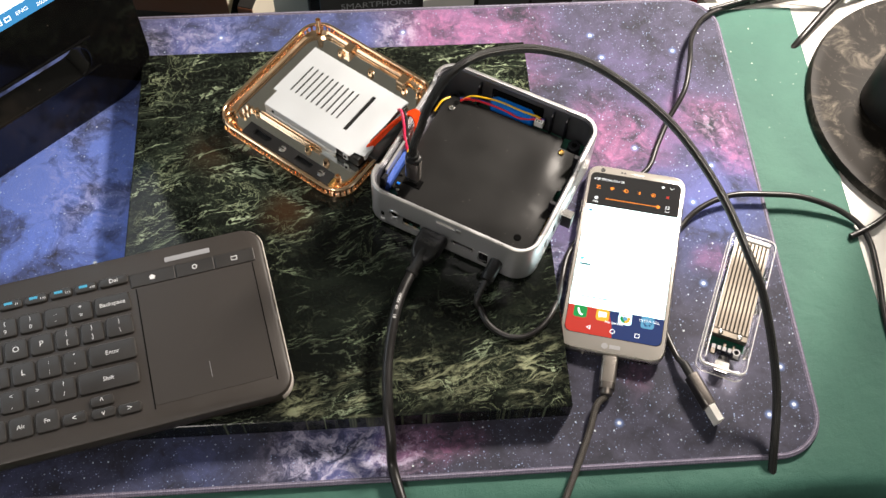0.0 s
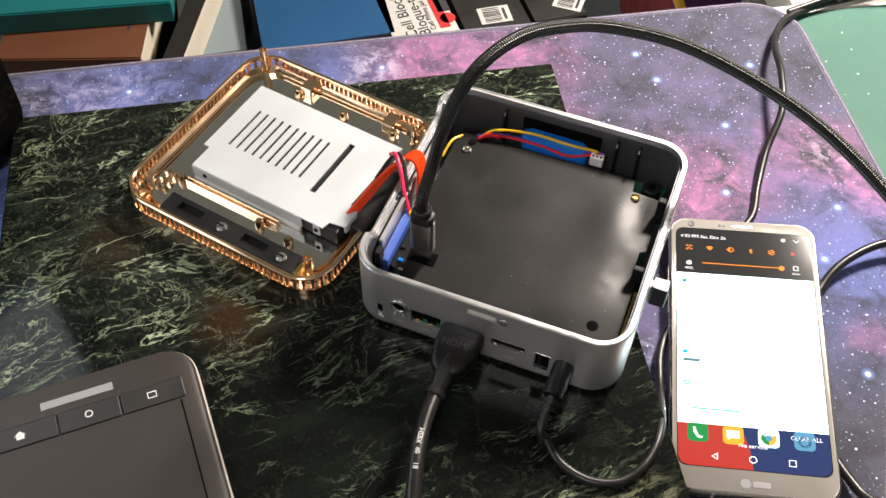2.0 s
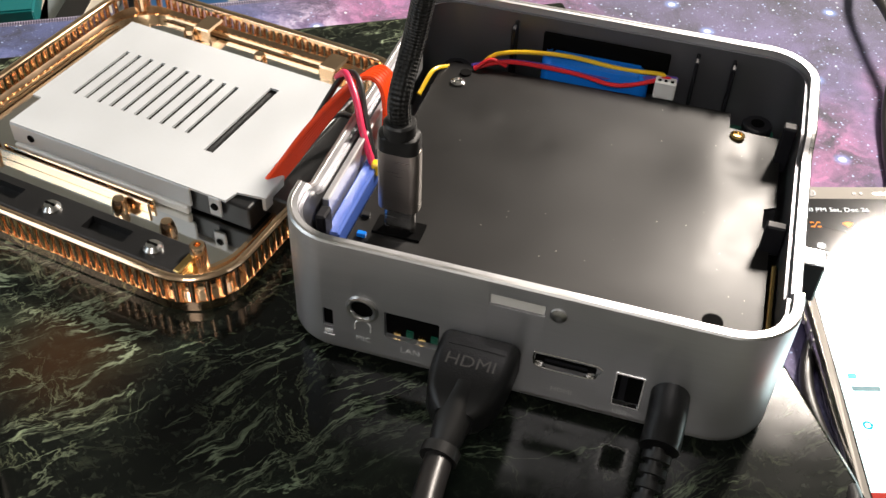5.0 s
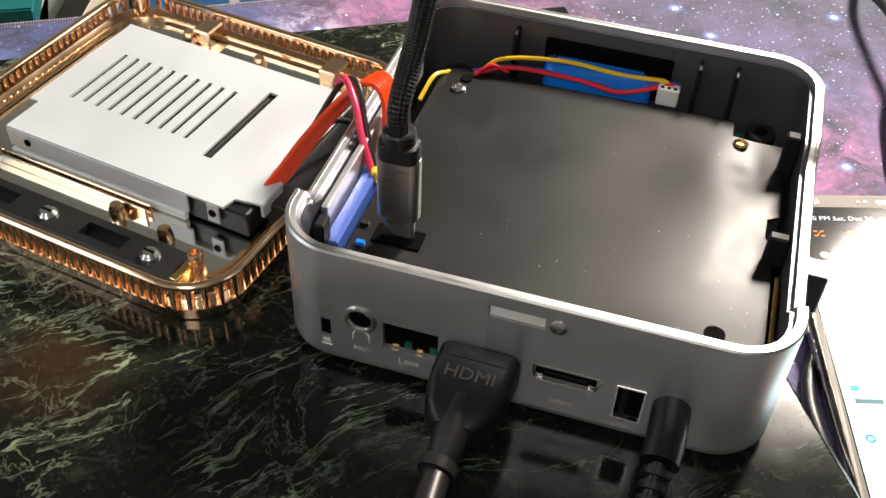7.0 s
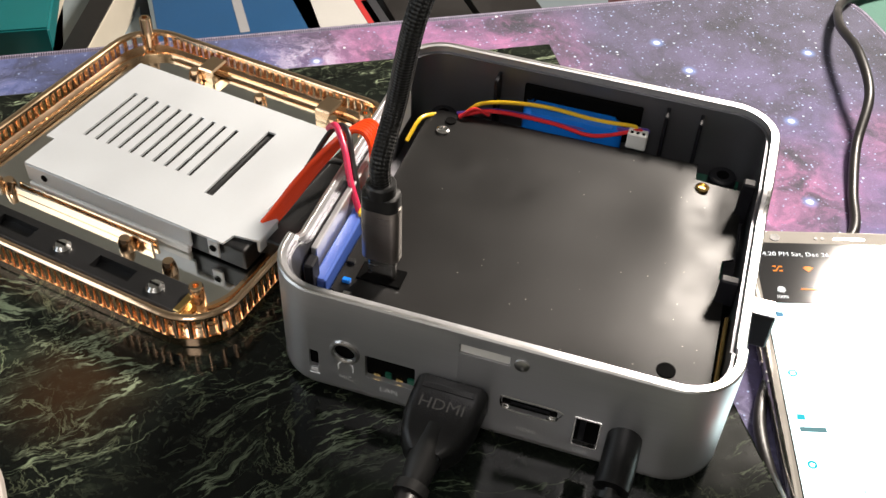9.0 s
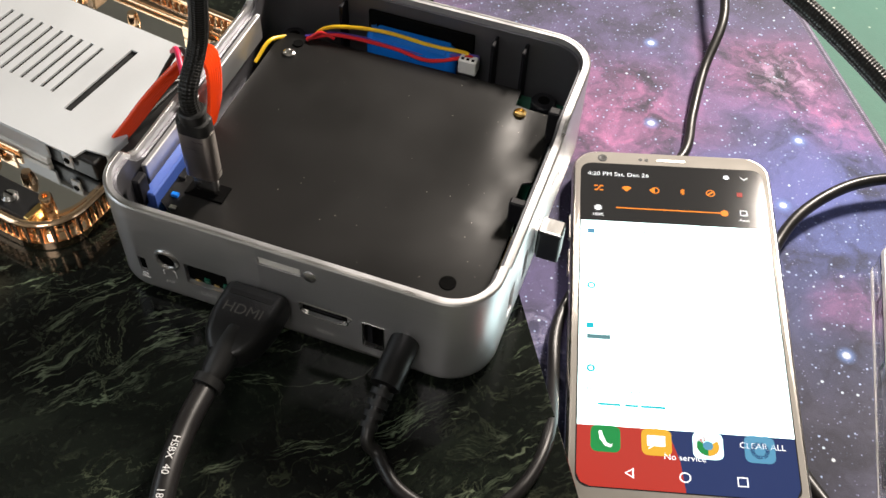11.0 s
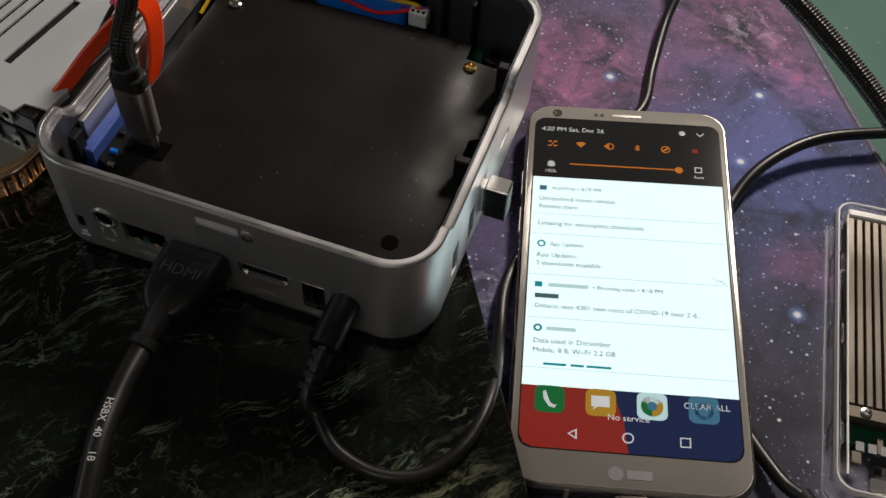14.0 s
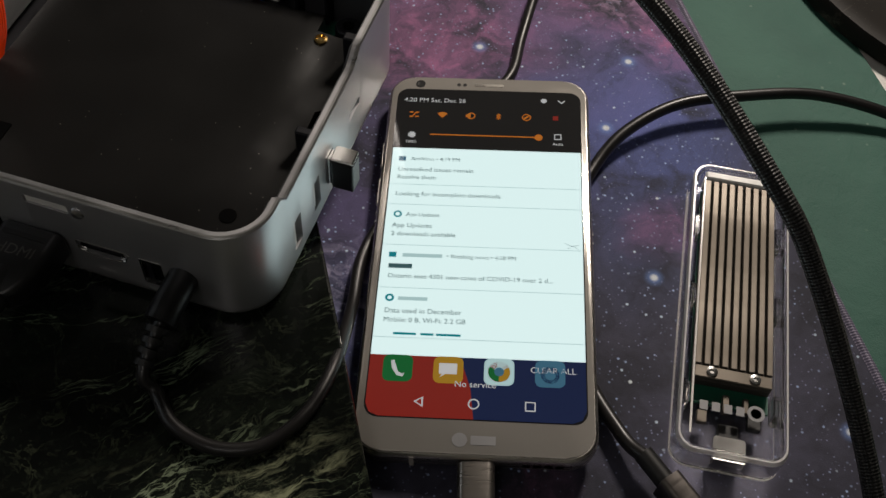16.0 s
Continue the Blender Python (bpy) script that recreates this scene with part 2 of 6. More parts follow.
def dusty(name, base, dust, rough, amount=0.5, scale=90, gloss=0.5):
    """A dark glossy thing with dust specks and smears on it."""
    m = Mat(name, base, rough, Specular_IOR_Level=gloss)
    specks = m.node("ShaderNodeTexVoronoi", Scale=scale * 4)
    m.link(m.coord(), specks.inputs["Vector"])
    pick = m.node("ShaderNodeSeparateColor")
    m.link(specks.outputs["Color"], pick.inputs[0])
    s = m.math("MULTIPLY", m.ramp(specks.outputs["Distance"], 0.04, 0.14, 1, 0), m.ramp(pick.outputs[0], 0.75, 0.9))
    smear = m.ramp(m.noise(scale * 0.25, 6, 0.7, None, 0.8), 0.5, 0.8, 0, amount)
    film = m.math("MAXIMUM", m.math("MULTIPLY", s, min(1.0, amount * 1.6)), smear)
    m.colour(m.mix(film, base, dust))
    m.rough(m.math("ADD", m.math("MULTIPLY", film, 0.5), rough, True))
    return m.bump(specks.outputs["Distance"], 0.03, 0.0002).m


NEBULA = nebula_print()
MARBLE = green_marble()
HEM = braid("stitched_hem_thread", (0.10, 0.09, 0.14), (0.46, 0.42, 0.54), 3, 500, 0.8)
CLOTH = Mat("green_rubberised_cloth", rough=0.7)
_f, _w = flat_warp(CLOTH, 0.05, 6)
_c = CLOTH.mix(CLOTH.ramp(CLOTH.noise(9, 5, 0.6, _w), 0.3, 0.7), (0.028, 0.105, 0.080), (0.045, 0.140, 0.105))
_v = CLOTH.node("ShaderNodeTexVoronoi", Scale=210)
CLOTH.link(_f, _v.inputs["Vector"])
_k = CLOTH.node("ShaderNodeSeparateColor")
CLOTH.link(_v.outputs["Color"], _k.inputs[0])
_d = CLOTH.math("MULTIPLY", CLOTH.ramp(_v.outputs["Distance"], 0.05, 0.2, 1, 0), CLOTH.math("MULTIPLY", CLOTH.ramp(_k.outputs[0], 0.8, 0.9), blobs(CLOTH, _f, [(0.14, 0.2, 0.08, 1.0), (0.16, 0.02, 0.06, 0.6), (0.15, 0.14, 0.06, 0.6)])), True)
CLOTH.colour(CLOTH.mix(_d, _c, (0.5, 0.6, 0.5))).bump(CLOTH.math("ADD", CLOTH.noise(1500, 2), CLOTH.math("MULTIPLY", CLOTH.noise(38, 5, 0.6, _w), 9.0)), 0.4, 0.0005)
CLOTH = CLOTH.m
WHITE_DESK = plain("white_laminate", (0.76, 0.74, 0.70), 0.4, spread=0.06, scale=8)
# board colour scaled down to imitate the weaker light on the low shelf
BLUE_BOARD = plain("pale_blue_painted_board", (0.198, 0.242, 0.264), 0.5, spread=0.12, scale=6)
WALL = plain("wall_paint", (0.46, 0.47, 0.43), 0.8, scale=3, fine=200)
CARPET = plain("dark_floor", (0.10, 0.08, 0.07), 0.8, scale=5, fine=300)
CEIL = plain("ceiling_paint", (0.45, 0.45, 0.43), 0.9, scale=2, fine=150)
ALU = brushed("space_grey_aluminium", (0.66, 0.66, 0.68), 0.40, metal=0.84)
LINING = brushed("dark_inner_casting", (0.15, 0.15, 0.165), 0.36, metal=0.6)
ALU_EDGE = brushed("bright_cut_aluminium", (0.66, 0.655, 0.65), 0.33)
BLACK = plain("black_plastic", (0.008, 0.008, 0.0085), 0.38, bump=0.3, fine=2200)
INNER = plain("black_inner_plastic", (0.010, 0.010, 0.013), 0.55, bump=0.1, Specular_IOR_Level=0.25)
RUBBER = plain("black_rubber", (0.010, 0.010, 0.010), 0.48, bump=0.1)
# near-black without gloss: the shade inside holes is put into flat discs and liners
HOLE = plain("dark_hole", (0.0025, 0.0025, 0.0025), 0.8, bump=0, Specular_IOR_Level=0.05)
KEYB = plain("charcoal_keyboard_plastic", (0.034, 0.028, 0.024), 0.5, spread=0.2, scale=40, bump=0.2)
KEYCAP = plain("charcoal_keycap", (0.026, 0.023, 0.021), 0.42, spread=0.2, scale=80, bump=0.15)
PAD = dusty("touchpad_plastic", (0.033, 0.027, 0.023), (0.12, 0.11, 0.10), 0.5, 0.08, 60)
EDGE_GREY = plain("grey_end_trim", (0.50, 0.46, 0.42), 0.4)
LEGEND = plain("white_legend_ink", (0.75, 0.75, 0.75), 0.6, bump=0)
# lighter than the plug: glint on its embossed black letters put into the colour
RAISED = plain("raised_letter_glint", (0.10, 0.095, 0.09), 0.25, bump=0)
LEGEND_BLUE = plain("blue_legend_ink", (0.05, 0.35, 0.55), 0.6, bump=0)
PALE_INK = plain("pale_engraving", (0.74, 0.74, 0.74), 0.5, bump=0)
SLOT_SILVER = plain("bare_silver_slot", (0.86, 0.84, 0.80), 0.5, 0.15, bump=0.1)
GREY_INK = plain("grey_logo_ink", (0.30, 0.30, 0.31), 0.5, bump=0)
GOLD = Mat("rose_gold_plating", (0.97, 0.67, 0.44), 0.13, 1.0).worn((0.97, 0.67, 0.44), 0.08, 70, 700, 0.13, 0.05).m
GOLD_FIN = Mat("rose_gold_fins", (0.95, 0.61, 0.38), 0.18, 1.0).worn((0.95, 0.61, 0.38), 0.12, 70, 700, 0.2, 0.05).m
MIRROR = Mat("plated_inner_floor", (0.78, 0.77, 0.73), 0.07, 1.0).worn((0.78, 0.77, 0.73), 0.10, 50, 500, 0.09, 0.04).m
STEEL = plain("galvanised_steel_sheet", (0.60, 0.63, 0.655), 0.48, 0.3, spread=0.05, scale=40, fine=1200, bump=0.06)
STEEL_SHINY = brushed("screw_steel", (0.72, 0.71, 0.69), 0.22)
BRASS = brushed("brass", (0.75, 0.52, 0.20), 0.25)
PHONE_METAL = brushed("champagne_aluminium", (0.70, 0.66, 0.61), 0.28)
PHONE_FACE = plain("champagne_glass_front", (0.44, 0.415, 0.38), 0.14, 0.35, spread=0.05, bump=0.0)
PLUG_METAL = brushed("grey_plug_housing", (0.52, 0.48, 0.44), 0.33)
PLUG_DARK = brushed("dark_plug_housing", (0.22, 0.20, 0.185), 0.35)
BRAID_BLACK = braid("black_nylon_braid", (0.003, 0.003, 0.003), (0.034, 0.033, 0.031), 7, 520, 0.42)
BRAID_GREY = braid("grey_nylon_braid", (0.016, 0.014, 0.012), (0.10, 0.085, 0.07), 6, 420)
PVC = plain("black_cable_jacket", (0.012, 0.011, 0.011), 0.36, bump=0.05)
ORANGE = Mat("orange_flat_cable", (1.0, 0.065, 0.008), 0.2, Coat_Weight=0.3).worn((1.0, 0.065, 0.008), 0.12, 150, 900, 0.2, 0.05).m
RED = plain("red_wire", (0.75, 0.02, 0.03), 0.35, bump=0)
PINK = plain("crimson_wire", (0.72, 0.03, 0.10), 0.32, bump=0)
YELLOW = plain("yellow_wire", (0.85, 0.55, 0.02), 0.35, bump=0)
PURPLE_WIRE = plain("violet_wire", (0.10, 0.06, 0.35), 0.35, bump=0)
BLUE_WRAP = plain("blue_shrink_wrap", (0.01, 0.20, 0.80), 0.2, scale=120, bump=0.1)
BLUE_STRIP = plain("blue_plastic_strip", (0.06, 0.12, 0.44), 0.35, bump=0)
WHITE_PLASTIC = plain("white_plastic", (0.72, 0.72, 0.70), 0.4, bump=0)
PCB = plain("green_circuit_board", (0.01, 0.10, 0.06), 0.35, bump=0.1)
PLATE = Mat("black_painted_plate", rough=0.42)
_pv = PLATE.node("ShaderNodeTexVoronoi", Scale=520)
PLATE.link(PLATE.coord(), _pv.inputs["Vector"])
_pk = PLATE.node("ShaderNodeSeparateColor")
PLATE.link(_pv.outputs["Color"], _pk.inputs[0])
_ps = PLATE.math("MULTIPLY", PLATE.ramp(_pv.outputs["Distance"], 0.05, 0.13, 1, 0), PLATE.ramp(_pk.outputs[0], 0.90, 0.95))
PLATE.colour(PLATE.mix(_ps, PLATE.mix(PLATE.noise(40, 4), (0.006, 0.0058, 0.0056), (0.009, 0.0086, 0.0083)), (0.30, 0.28, 0.25)))
PLATE.rough(PLATE.ramp(PLATE.noise(55, 4), 0.3, 0.7, 0.39, 0.43)).bump(PLATE.noise(3600, 2), 0.25, 0.00012)
PLATE.b.inputs["Specular IOR Level"].default_value = 0.29
PLATE = PLATE.m
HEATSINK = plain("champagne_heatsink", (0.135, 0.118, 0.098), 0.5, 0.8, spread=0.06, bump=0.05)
# darker copy of the heatsink metal: shade between the ribs put into the colour
GROOVE_SHADE = plain("heatsink_groove_shade", (0.05, 0.042, 0.036), 0.6, 0.5)
CLEAR = Mat("clear_acrylic", (0.96, 0.96, 0.95), 0.06, 0.0, IOR=1.49, Transmission_Weight=1.0).m
# milky material for added strips that imitate lamp light caught in acrylic edges
EDGE_GLINT = Mat("acrylic_edge_glint", (0.94, 0.92, 0.89), 0.15, 0.0, IOR=1.49, Transmission_Weight=0.35).m
GLOSS = dusty("dusty_black_gloss", (0.004, 0.0038, 0.004), (0.085, 0.062, 0.045), 0.10, 0.30, 34, 0.42)
DISC = dusty("dusty_black_lamp_base", (0.014, 0.012, 0.010), (0.26, 0.23, 0.19), 0.5, 0.8, 170, 0.15)
INK_DARK = plain("dark_print", (0.03, 0.03, 0.035), 0.6, bump=0)
# most card colours are darkened to stand for the shelf's weaker light
CARD_BLACK = plain("black_card", (0.012, 0.0102, 0.0096), 0.5, scale=30)
CARD_BLUE = plain("blue_card", (0.0138, 0.0715, 0.1815), 0.35, scale=25, spread=0.2)
CARD_WHITE = plain("white_card", (0.496, 0.488, 0.464), 0.5, scale=25)
CARD_PURPLE = plain("purple_card", (0.0715, 0.0083, 0.0715), 0.35, scale=30, spread=0.3)
CARD_RED = plain("red_card", (0.45, 0.03, 0.03), 0.4)
CARD_YELLOW = plain("yellow_card", (0.62, 0.36, 0.03), 0.4)
CARD_BROWN = plain("brown_leather", (0.144, 0.054, 0.027), 0.45, scale=35, spread=0.2)
CARD_TEAL = plain("teal_plastic", (0.0055, 0.154, 0.165), 0.35, scale=25)
CARD_NAVY = plain("navy_cloth", (0.012, 0.03, 0.13), 0.6, scale=25)
PAPER = plain("book_pages", (0.60, 0.55, 0.45), 0.8, fine=2500)
WOOD = plain("pale_wood", (0.42, 0.26, 0.12), 0.5, scale=40, spread=0.25)
SCREEN_WHITE = glow("screen_white", (0.80, 1.0, 0.985), 3.5)
SCREEN_BLACK = glow("screen_black", (0.02, 0.02, 0.03), 0.15)
SCREEN_RED = glow("screen_red", (0.62, 0.035, 0.02), 1.0)
SCREEN_NAVY = glow("screen_navy", (0.006, 0.03, 0.15), 1.0)
SCREEN_ORANGE = glow("screen_orange", (1.0, 0.28, 0.02), 1.6)
SCREEN_TEXT = glow("screen_text_white", (1.0, 1.0, 1.0), 1.7)
SCREEN_GREEN = glow("screen_green", (0.0, 0.30, 0.06), 1.1)
SCREEN_YELLOW = glow("screen_yellow", (0.95, 0.50, 0.03), 1.1)
SCREEN_SKY = glow("screen_sky", (0.12, 0.40, 0.62), 1.0)
SCREEN_GREY = glow("screen_grey_text", (0.10, 0.24, 0.26), 1.3)
SCREEN_TEAL = glow("screen_teal", (0.0, 0.42, 0.50), 1.6)
SCREEN_DIM = glow("screen_dim_line", (0.60, 0.86, 0.86), 2.3)
MONITOR_BLUE = glow("monitor_blue", (0.05, 0.30, 0.62), 1.0)
MONITOR_WHITE = glow("monitor_white", (0.88, 0.95, 1.0), 2.1)

# ---- shape helpers ----
MAT_TURN = 16.35
MAT_M = pose(0, 0, 0, 0, 0, MAT_TURN)


def uv(u, v, z=0.0):
    """A place given in the mat's axes."""
    return MAT_M @ Vector((u, v, z))


def part(name, bm, material, parent=None, label="", smooth=False):
    """One mesh object out of a bmesh, under a thing or under a part."""
    me = bpy.data.meshes.new(name)
    bm.to_mesh(me)
    bm.free()
    for m in material if isinstance(material, (list, tuple)) else [material]:
        me.materials.append(m)
    if smooth:
        for p in me.polygons:
            p.use_smooth = True
        me.set_sharp_from_angle(angle=radians(38))
    ob = new(name, me)
    if parent is not None:
        ob.parent = parent
    if label:
        ob["label"] = label
    return ob


def thing(name, label, category, m=None, group="", kind=""):
    ob = new(name)
    ob.empty_display_size = 0.01
    if m is not None:
        ob.matrix_world = m
    return tagged(ob, label, category, group, kind)


def box(x0, x1, y0, y1, z0, z1, bevel=0.0, seg=2, bm=None):
    bm2 = bmesh.new()
    bmesh.ops.create_cube(bm2, size=1.0)
    for v in bm2.verts:
        v.co = Vector(((x0 + x1) / 2 + v.co.x * (x1 - x0), (y0 + y1) / 2 + v.co.y * (y1 - y0), (z0 + z1) / 2 + v.co.z * (z1 - z0)))
    if bevel:
        bmesh.ops.bevel(bm2, geom=bm2.edges[:], offset=bevel, segments=seg, affect="EDGES", profile=0.5)
    return join(bm, bm2)


def join(bm, other):
    if bm is None:
        return other
    me = bpy.data.meshes.new("tmp")
    other.to_mesh(me)
    other.free()
    bm.from_mesh(me)
    bpy.data.meshes.remove(me)
    return bm


def outline(w, d, r, seg=8, cx=0.0, cy=0.0):
    """Rounded rectangle, counter-clockwise."""
    pts = []
    for k, (sx, sy) in enumerate(((1, 1), (-1, 1), (-1, -1), (1, -1))):
        for i in range(seg + 1):
            a = radians(90 * k + 90 * i / seg)
            pts.append((cx + sx * (w / 2 - r) + r * math.cos(a), cy + sy * (d / 2 - r) + r * math.sin(a)))
    return pts


def prism(pts, z0, z1, bevel=0.0, seg=2, bm=None):
    b = bmesh.new()
    lo = [b.verts.new((x, y, z0)) for x, y in pts]
    hi = [b.verts.new((x, y, z1)) for x, y in pts]
    n = len(pts)
    b.faces.new(lo[::-1])
    top = b.faces.new(hi)
    for i in range(n):
        b.faces.new((lo[i], lo[(i + 1) % n], hi[(i + 1) % n], hi[i]))
    if bevel:
        bmesh.ops.bevel(b, geom=list(top.edges), offset=bevel, segments=seg, affect="EDGES", profile=0.5)
    b.normal_update()
    return join(bm, b)


def loft(rings, close=True, bm=None, caps=True):
    """Skin through rings of the same number of points."""
    b = bmesh.new()
    vs = [[b.verts.new(p) for p in ring] for ring in rings]
    n = len(rings[0])
    for a, c in zip(vs[:-1], vs[1:]):
        for i in range(n if close else n - 1):
            b.faces.new((a[i], a[(i + 1) % n], c[(i + 1) % n], c[i]))
    if caps:
        b.faces.new(vs[0][::-1])
        b.faces.new(vs[-1])
    bmesh.ops.recalc_face_normals(b, faces=b.faces[:])
    return join(bm, b)


def cyl(x, y, z0, z1, r, seg=24, r2=None, bm=None, bevel=0.0):
    r2 = r if r2 is None else r2
    ring = lambda rad, z: [(x + rad * math.cos(2 * math.pi * i / seg), y + rad * math.sin(2 * math.pi * i / seg), z) for i in range(seg)]
    rings = [ring(r, z0), ring(r2, z1)]
    if bevel:
        rings = [ring(r - bevel, z0), ring(r, z0 + bevel), ring(r2, z1 - bevel), ring(r2 - bevel, z1)]
    return loft(rings, bm=bm)


def lathe(profile, seg=48, bm=None, x=0.0, y=0.0):
    return loft([[(x + r * math.cos(2 * math.pi * i / seg), y + r * math.sin(2 * math.pi * i / seg), z) for i in range(seg)] for r, z in profile], bm=bm)


def smooth_path(pts, steps=10):
    p = [Vector(q) for q in pts]
    p = [2 * p[0] - p[1]] + p + [2 * p[-1] - p[-2]]
    out = []
    for i in range(1, len(p) - 2):
        for k in range(steps):
            t = k / steps
            a, b, c, d = p[i - 1], p[i], p[i + 1], p[i + 2]
            out.append(0.5 * ((2 * b) + (c - a) * t + (2 * a - 5 * b + 4 * c - d) * t * t + (3 * b - a - 3 * c + d) * t ** 3))
    out.append(p[-2])
    return out


def tube(pts, r, seg=12, steps=10, flat=1.0, bm=None):
    """A cable along points, with UVs: round it and along it in metres."""
    path = smooth_path(pts, steps)
    b = bmesh.new()
    lay = b.loops.layers.uv.new("UVMap")
    rings, run, side, total = [], [], None, 0.0
    for i, p in enumerate(path):
        d = (path[min(i + 1, len(path) - 1)] - path[max(i - 1, 0)]).normalized()
        if side is None:
            side = d.cross(Vector((0, 0, 1)))
            side = side.normalized() if side.length > 1e-4 else Vector((1, 0, 0))
        side = (side - d * side.dot(d)).normalized()
        up = side.cross(d)
        if i:
            total += (p - path[i - 1]).length
        run.append(total)
        rings.append([b.verts.new(p + r * (math.cos(2 * math.pi * k / seg) * side + flat * math.sin(2 * math.pi * k / seg) * up)) for k in range(seg)])
    for i in range(len(rings) - 1):
        for k in range(seg):
            f = b.faces.new((rings[i][k], rings[i][(k + 1) % seg], rings[i + 1][(k + 1) % seg], rings[i + 1][k]))
            for lp, (a, l) in zip(f.loops, ((k, i), (k + 1, i), (k + 1, i + 1), (k, i + 1))):
                lp[lay].uv = (a / seg, run[l])
    b.faces.new(rings[0][::-1])
    b.faces.new(rings[-1])
    bmesh.ops.recalc_face_normals(b, faces=b.faces[:])
    return join(bm, b)


def lettering(name, text, size, material, parent, m, align="LEFT", lift=0.0, label=""):
    """Words in the built-in font, as a mesh under their thing."""
    cu = bpy.data.curves.new("words", "FONT")
    cu.body, cu.size, cu.align_x, cu.align_y, cu.extrude, cu.resolution_u = text, size, align, "CENTER", lift, 3
    ob = bpy.data.objects.new("words", cu)
    scene.collection.objects.link(ob)
    bpy.context.view_layer.update()
    me = bpy.data.meshes.new_from_object(ob.evaluated_get(bpy.context.evaluated_depsgraph_get()))
    bpy.data.objects.remove(ob)
    bpy.data.curves.remove(cu)
    me.name = name
    me.materials.clear()
    me.materials.append(material)
    o = new(name, me)
    o.parent = parent
    o.matrix_basis = m
    if label:
        o["label"] = label
    return o

# ---- structure ----


def structure(name, bm, material, label, category, m=None, smooth=False):
    ob = part(name, bm, material, None, "", smooth)
    if m is not None:
        ob.matrix_world = m
    return tagged(ob, label, category, "", "structure")


structure("floor", box(-1.8, 1.8, -1.9, 1.3, -0.80, -0.76), CARPET, "dark carpeted floor far below the desk", "floor", MAT_M)
structure("wall_north", box(-1.8, 1.8, 1.0, 1.06, -0.76, 1.7), WALL, "plain painted wall behind the desk", "wall", MAT_M)
structure("wall_south", box(-1.8, 1.8, -1.9, -1.84, -0.76, 1.7), WALL, "plain painted wall across the room", "wall", MAT_M)
structure("wall_west", box(-1.86, -1.8, -1.84, 1.0, -0.76, 1.7), WALL, "plain painted side wall of the room", "wall", MAT_M)
structure("wall_east", box(1.8, 1.86, -1.84, 1.0, -0.76, 1.7), WALL, "plain painted side wall of the room", "wall", MAT_M)
structure("ceiling", box(-1.8, 1.8, -1.84, 1.0, 1.7, 1.75), CEIL, "plain painted room ceiling", "ceiling", MAT_M)

DESK_Z = -0.0046
desk = thing("desk", "white laminate desk under the printed mat and green cloth", "desk", MAT_M)
part("desktop", box(-0.85, 0.65, -0.155, 0.2440, DESK_Z - 0.025, DESK_Z, 0.002), WHITE_DESK, desk)
part("side_top", box(0.118, 0.65, 0.2443, 0.50, DESK_Z - 0.025, DESK_Z, 0.002), WHITE_DESK, desk)
for lx, ly in ((-0.82, -0.12), (0.61, -0.12), (-0.82, 0.22), (0.61, 0.46)):
    part("leg", box(lx - 0.02, lx + 0.02, ly - 0.02, ly + 0.02, -0.76, DESK_Z - 0.025, 0.002), WHITE_DESK, desk)

SHELF_Z = -0.21
shelf = thing("low_shelf", "pale blue painted low shelf behind the desk", "shelf", MAT_M)
part("board", box(-0.9, 0.55, 0.275, 0.85, SHELF_Z - 0.02, SHELF_Z, 0.002), BLUE_BOARD, shelf)
for lx in (-0.86, 0.50):
    part("side_panel", box(lx - 0.01, lx + 0.01, 0.29, 0.84, -0.76, SHELF_Z - 0.02, 0.001), BLUE_BOARD, shelf)

# ---- cloth, mat and slab ----


def make_cloth():
    """Green sheet that lies on the desk and falls over its front edge."""
    b = bmesh.new()
    prof = [(0.234, 0)] + [(0.234 - 0.39 * i / 40, 0) for i in range(1, 40)]
    prof += [(-0.158 - 0.016 * math.sin(a), -0.016 * (1 - math.cos(a))) for a in [radians(15 * k) for k in range(7)]]
    prof += [(-0.1745 - 0.02 * k / 8, -0.016 - 0.03 * k) for k in range(1, 9)]
    us = [-0.55 + 0.726 * i / 70 for i in range(71)]
    rows = []
    for v, z in prof:
        row = []
        for i, u in enumerate(us):
            wave = noise.noise(Vector((u * 14, v * 5, 0.3)))
            dz = 0.0010 * max(0.0, noise.noise(Vector((u * 30, v * 7, 2.0)))) if u > 0.12 else 0.0
            fold = min(1.0, max(0.0, -z / 0.1))
            row.append(b.verts.new((u + (0.004 * wave if u > 0.17 else 0), v - 0.03 * fold * (0.5 + wave + 0.6 * math.sin(u * 40)), DESK_Z + 0.0013 + z + dz)))
        rows.append(row)
    for r0, r1 in zip(rows[:-1], rows[1:]):
        for i in range(len(us) - 1):
            b.faces.new((r0[i], r1[i], r1[i + 1], r0[i + 1]))
    edge = [r[-1] for r in rows]
    foot = [b.verts.new((v.co.x, v.co.y, v.co.z - 0.0012)) for v in edge]
    for i in range(len(edge) - 1):
        b.faces.new((edge[i], edge[i + 1], foot[i + 1], foot[i]))
    foot = [b.verts.new((v.co.x, v.co.y, v.co.z - 0.0012)) for v in rows[0]]
    for i in range(len(us) - 1):
        b.faces.new((rows[0][i], rows[0][i + 1], foot[i + 1], foot[i]))
    b.normal_update()
    ob = part("green_cloth", b, CLOTH, None, "", True)
    ob.matrix_world = MAT_M
    return tagged(ob, "green cloth laid over the desk and its front edge", "cloth")


make_cloth()


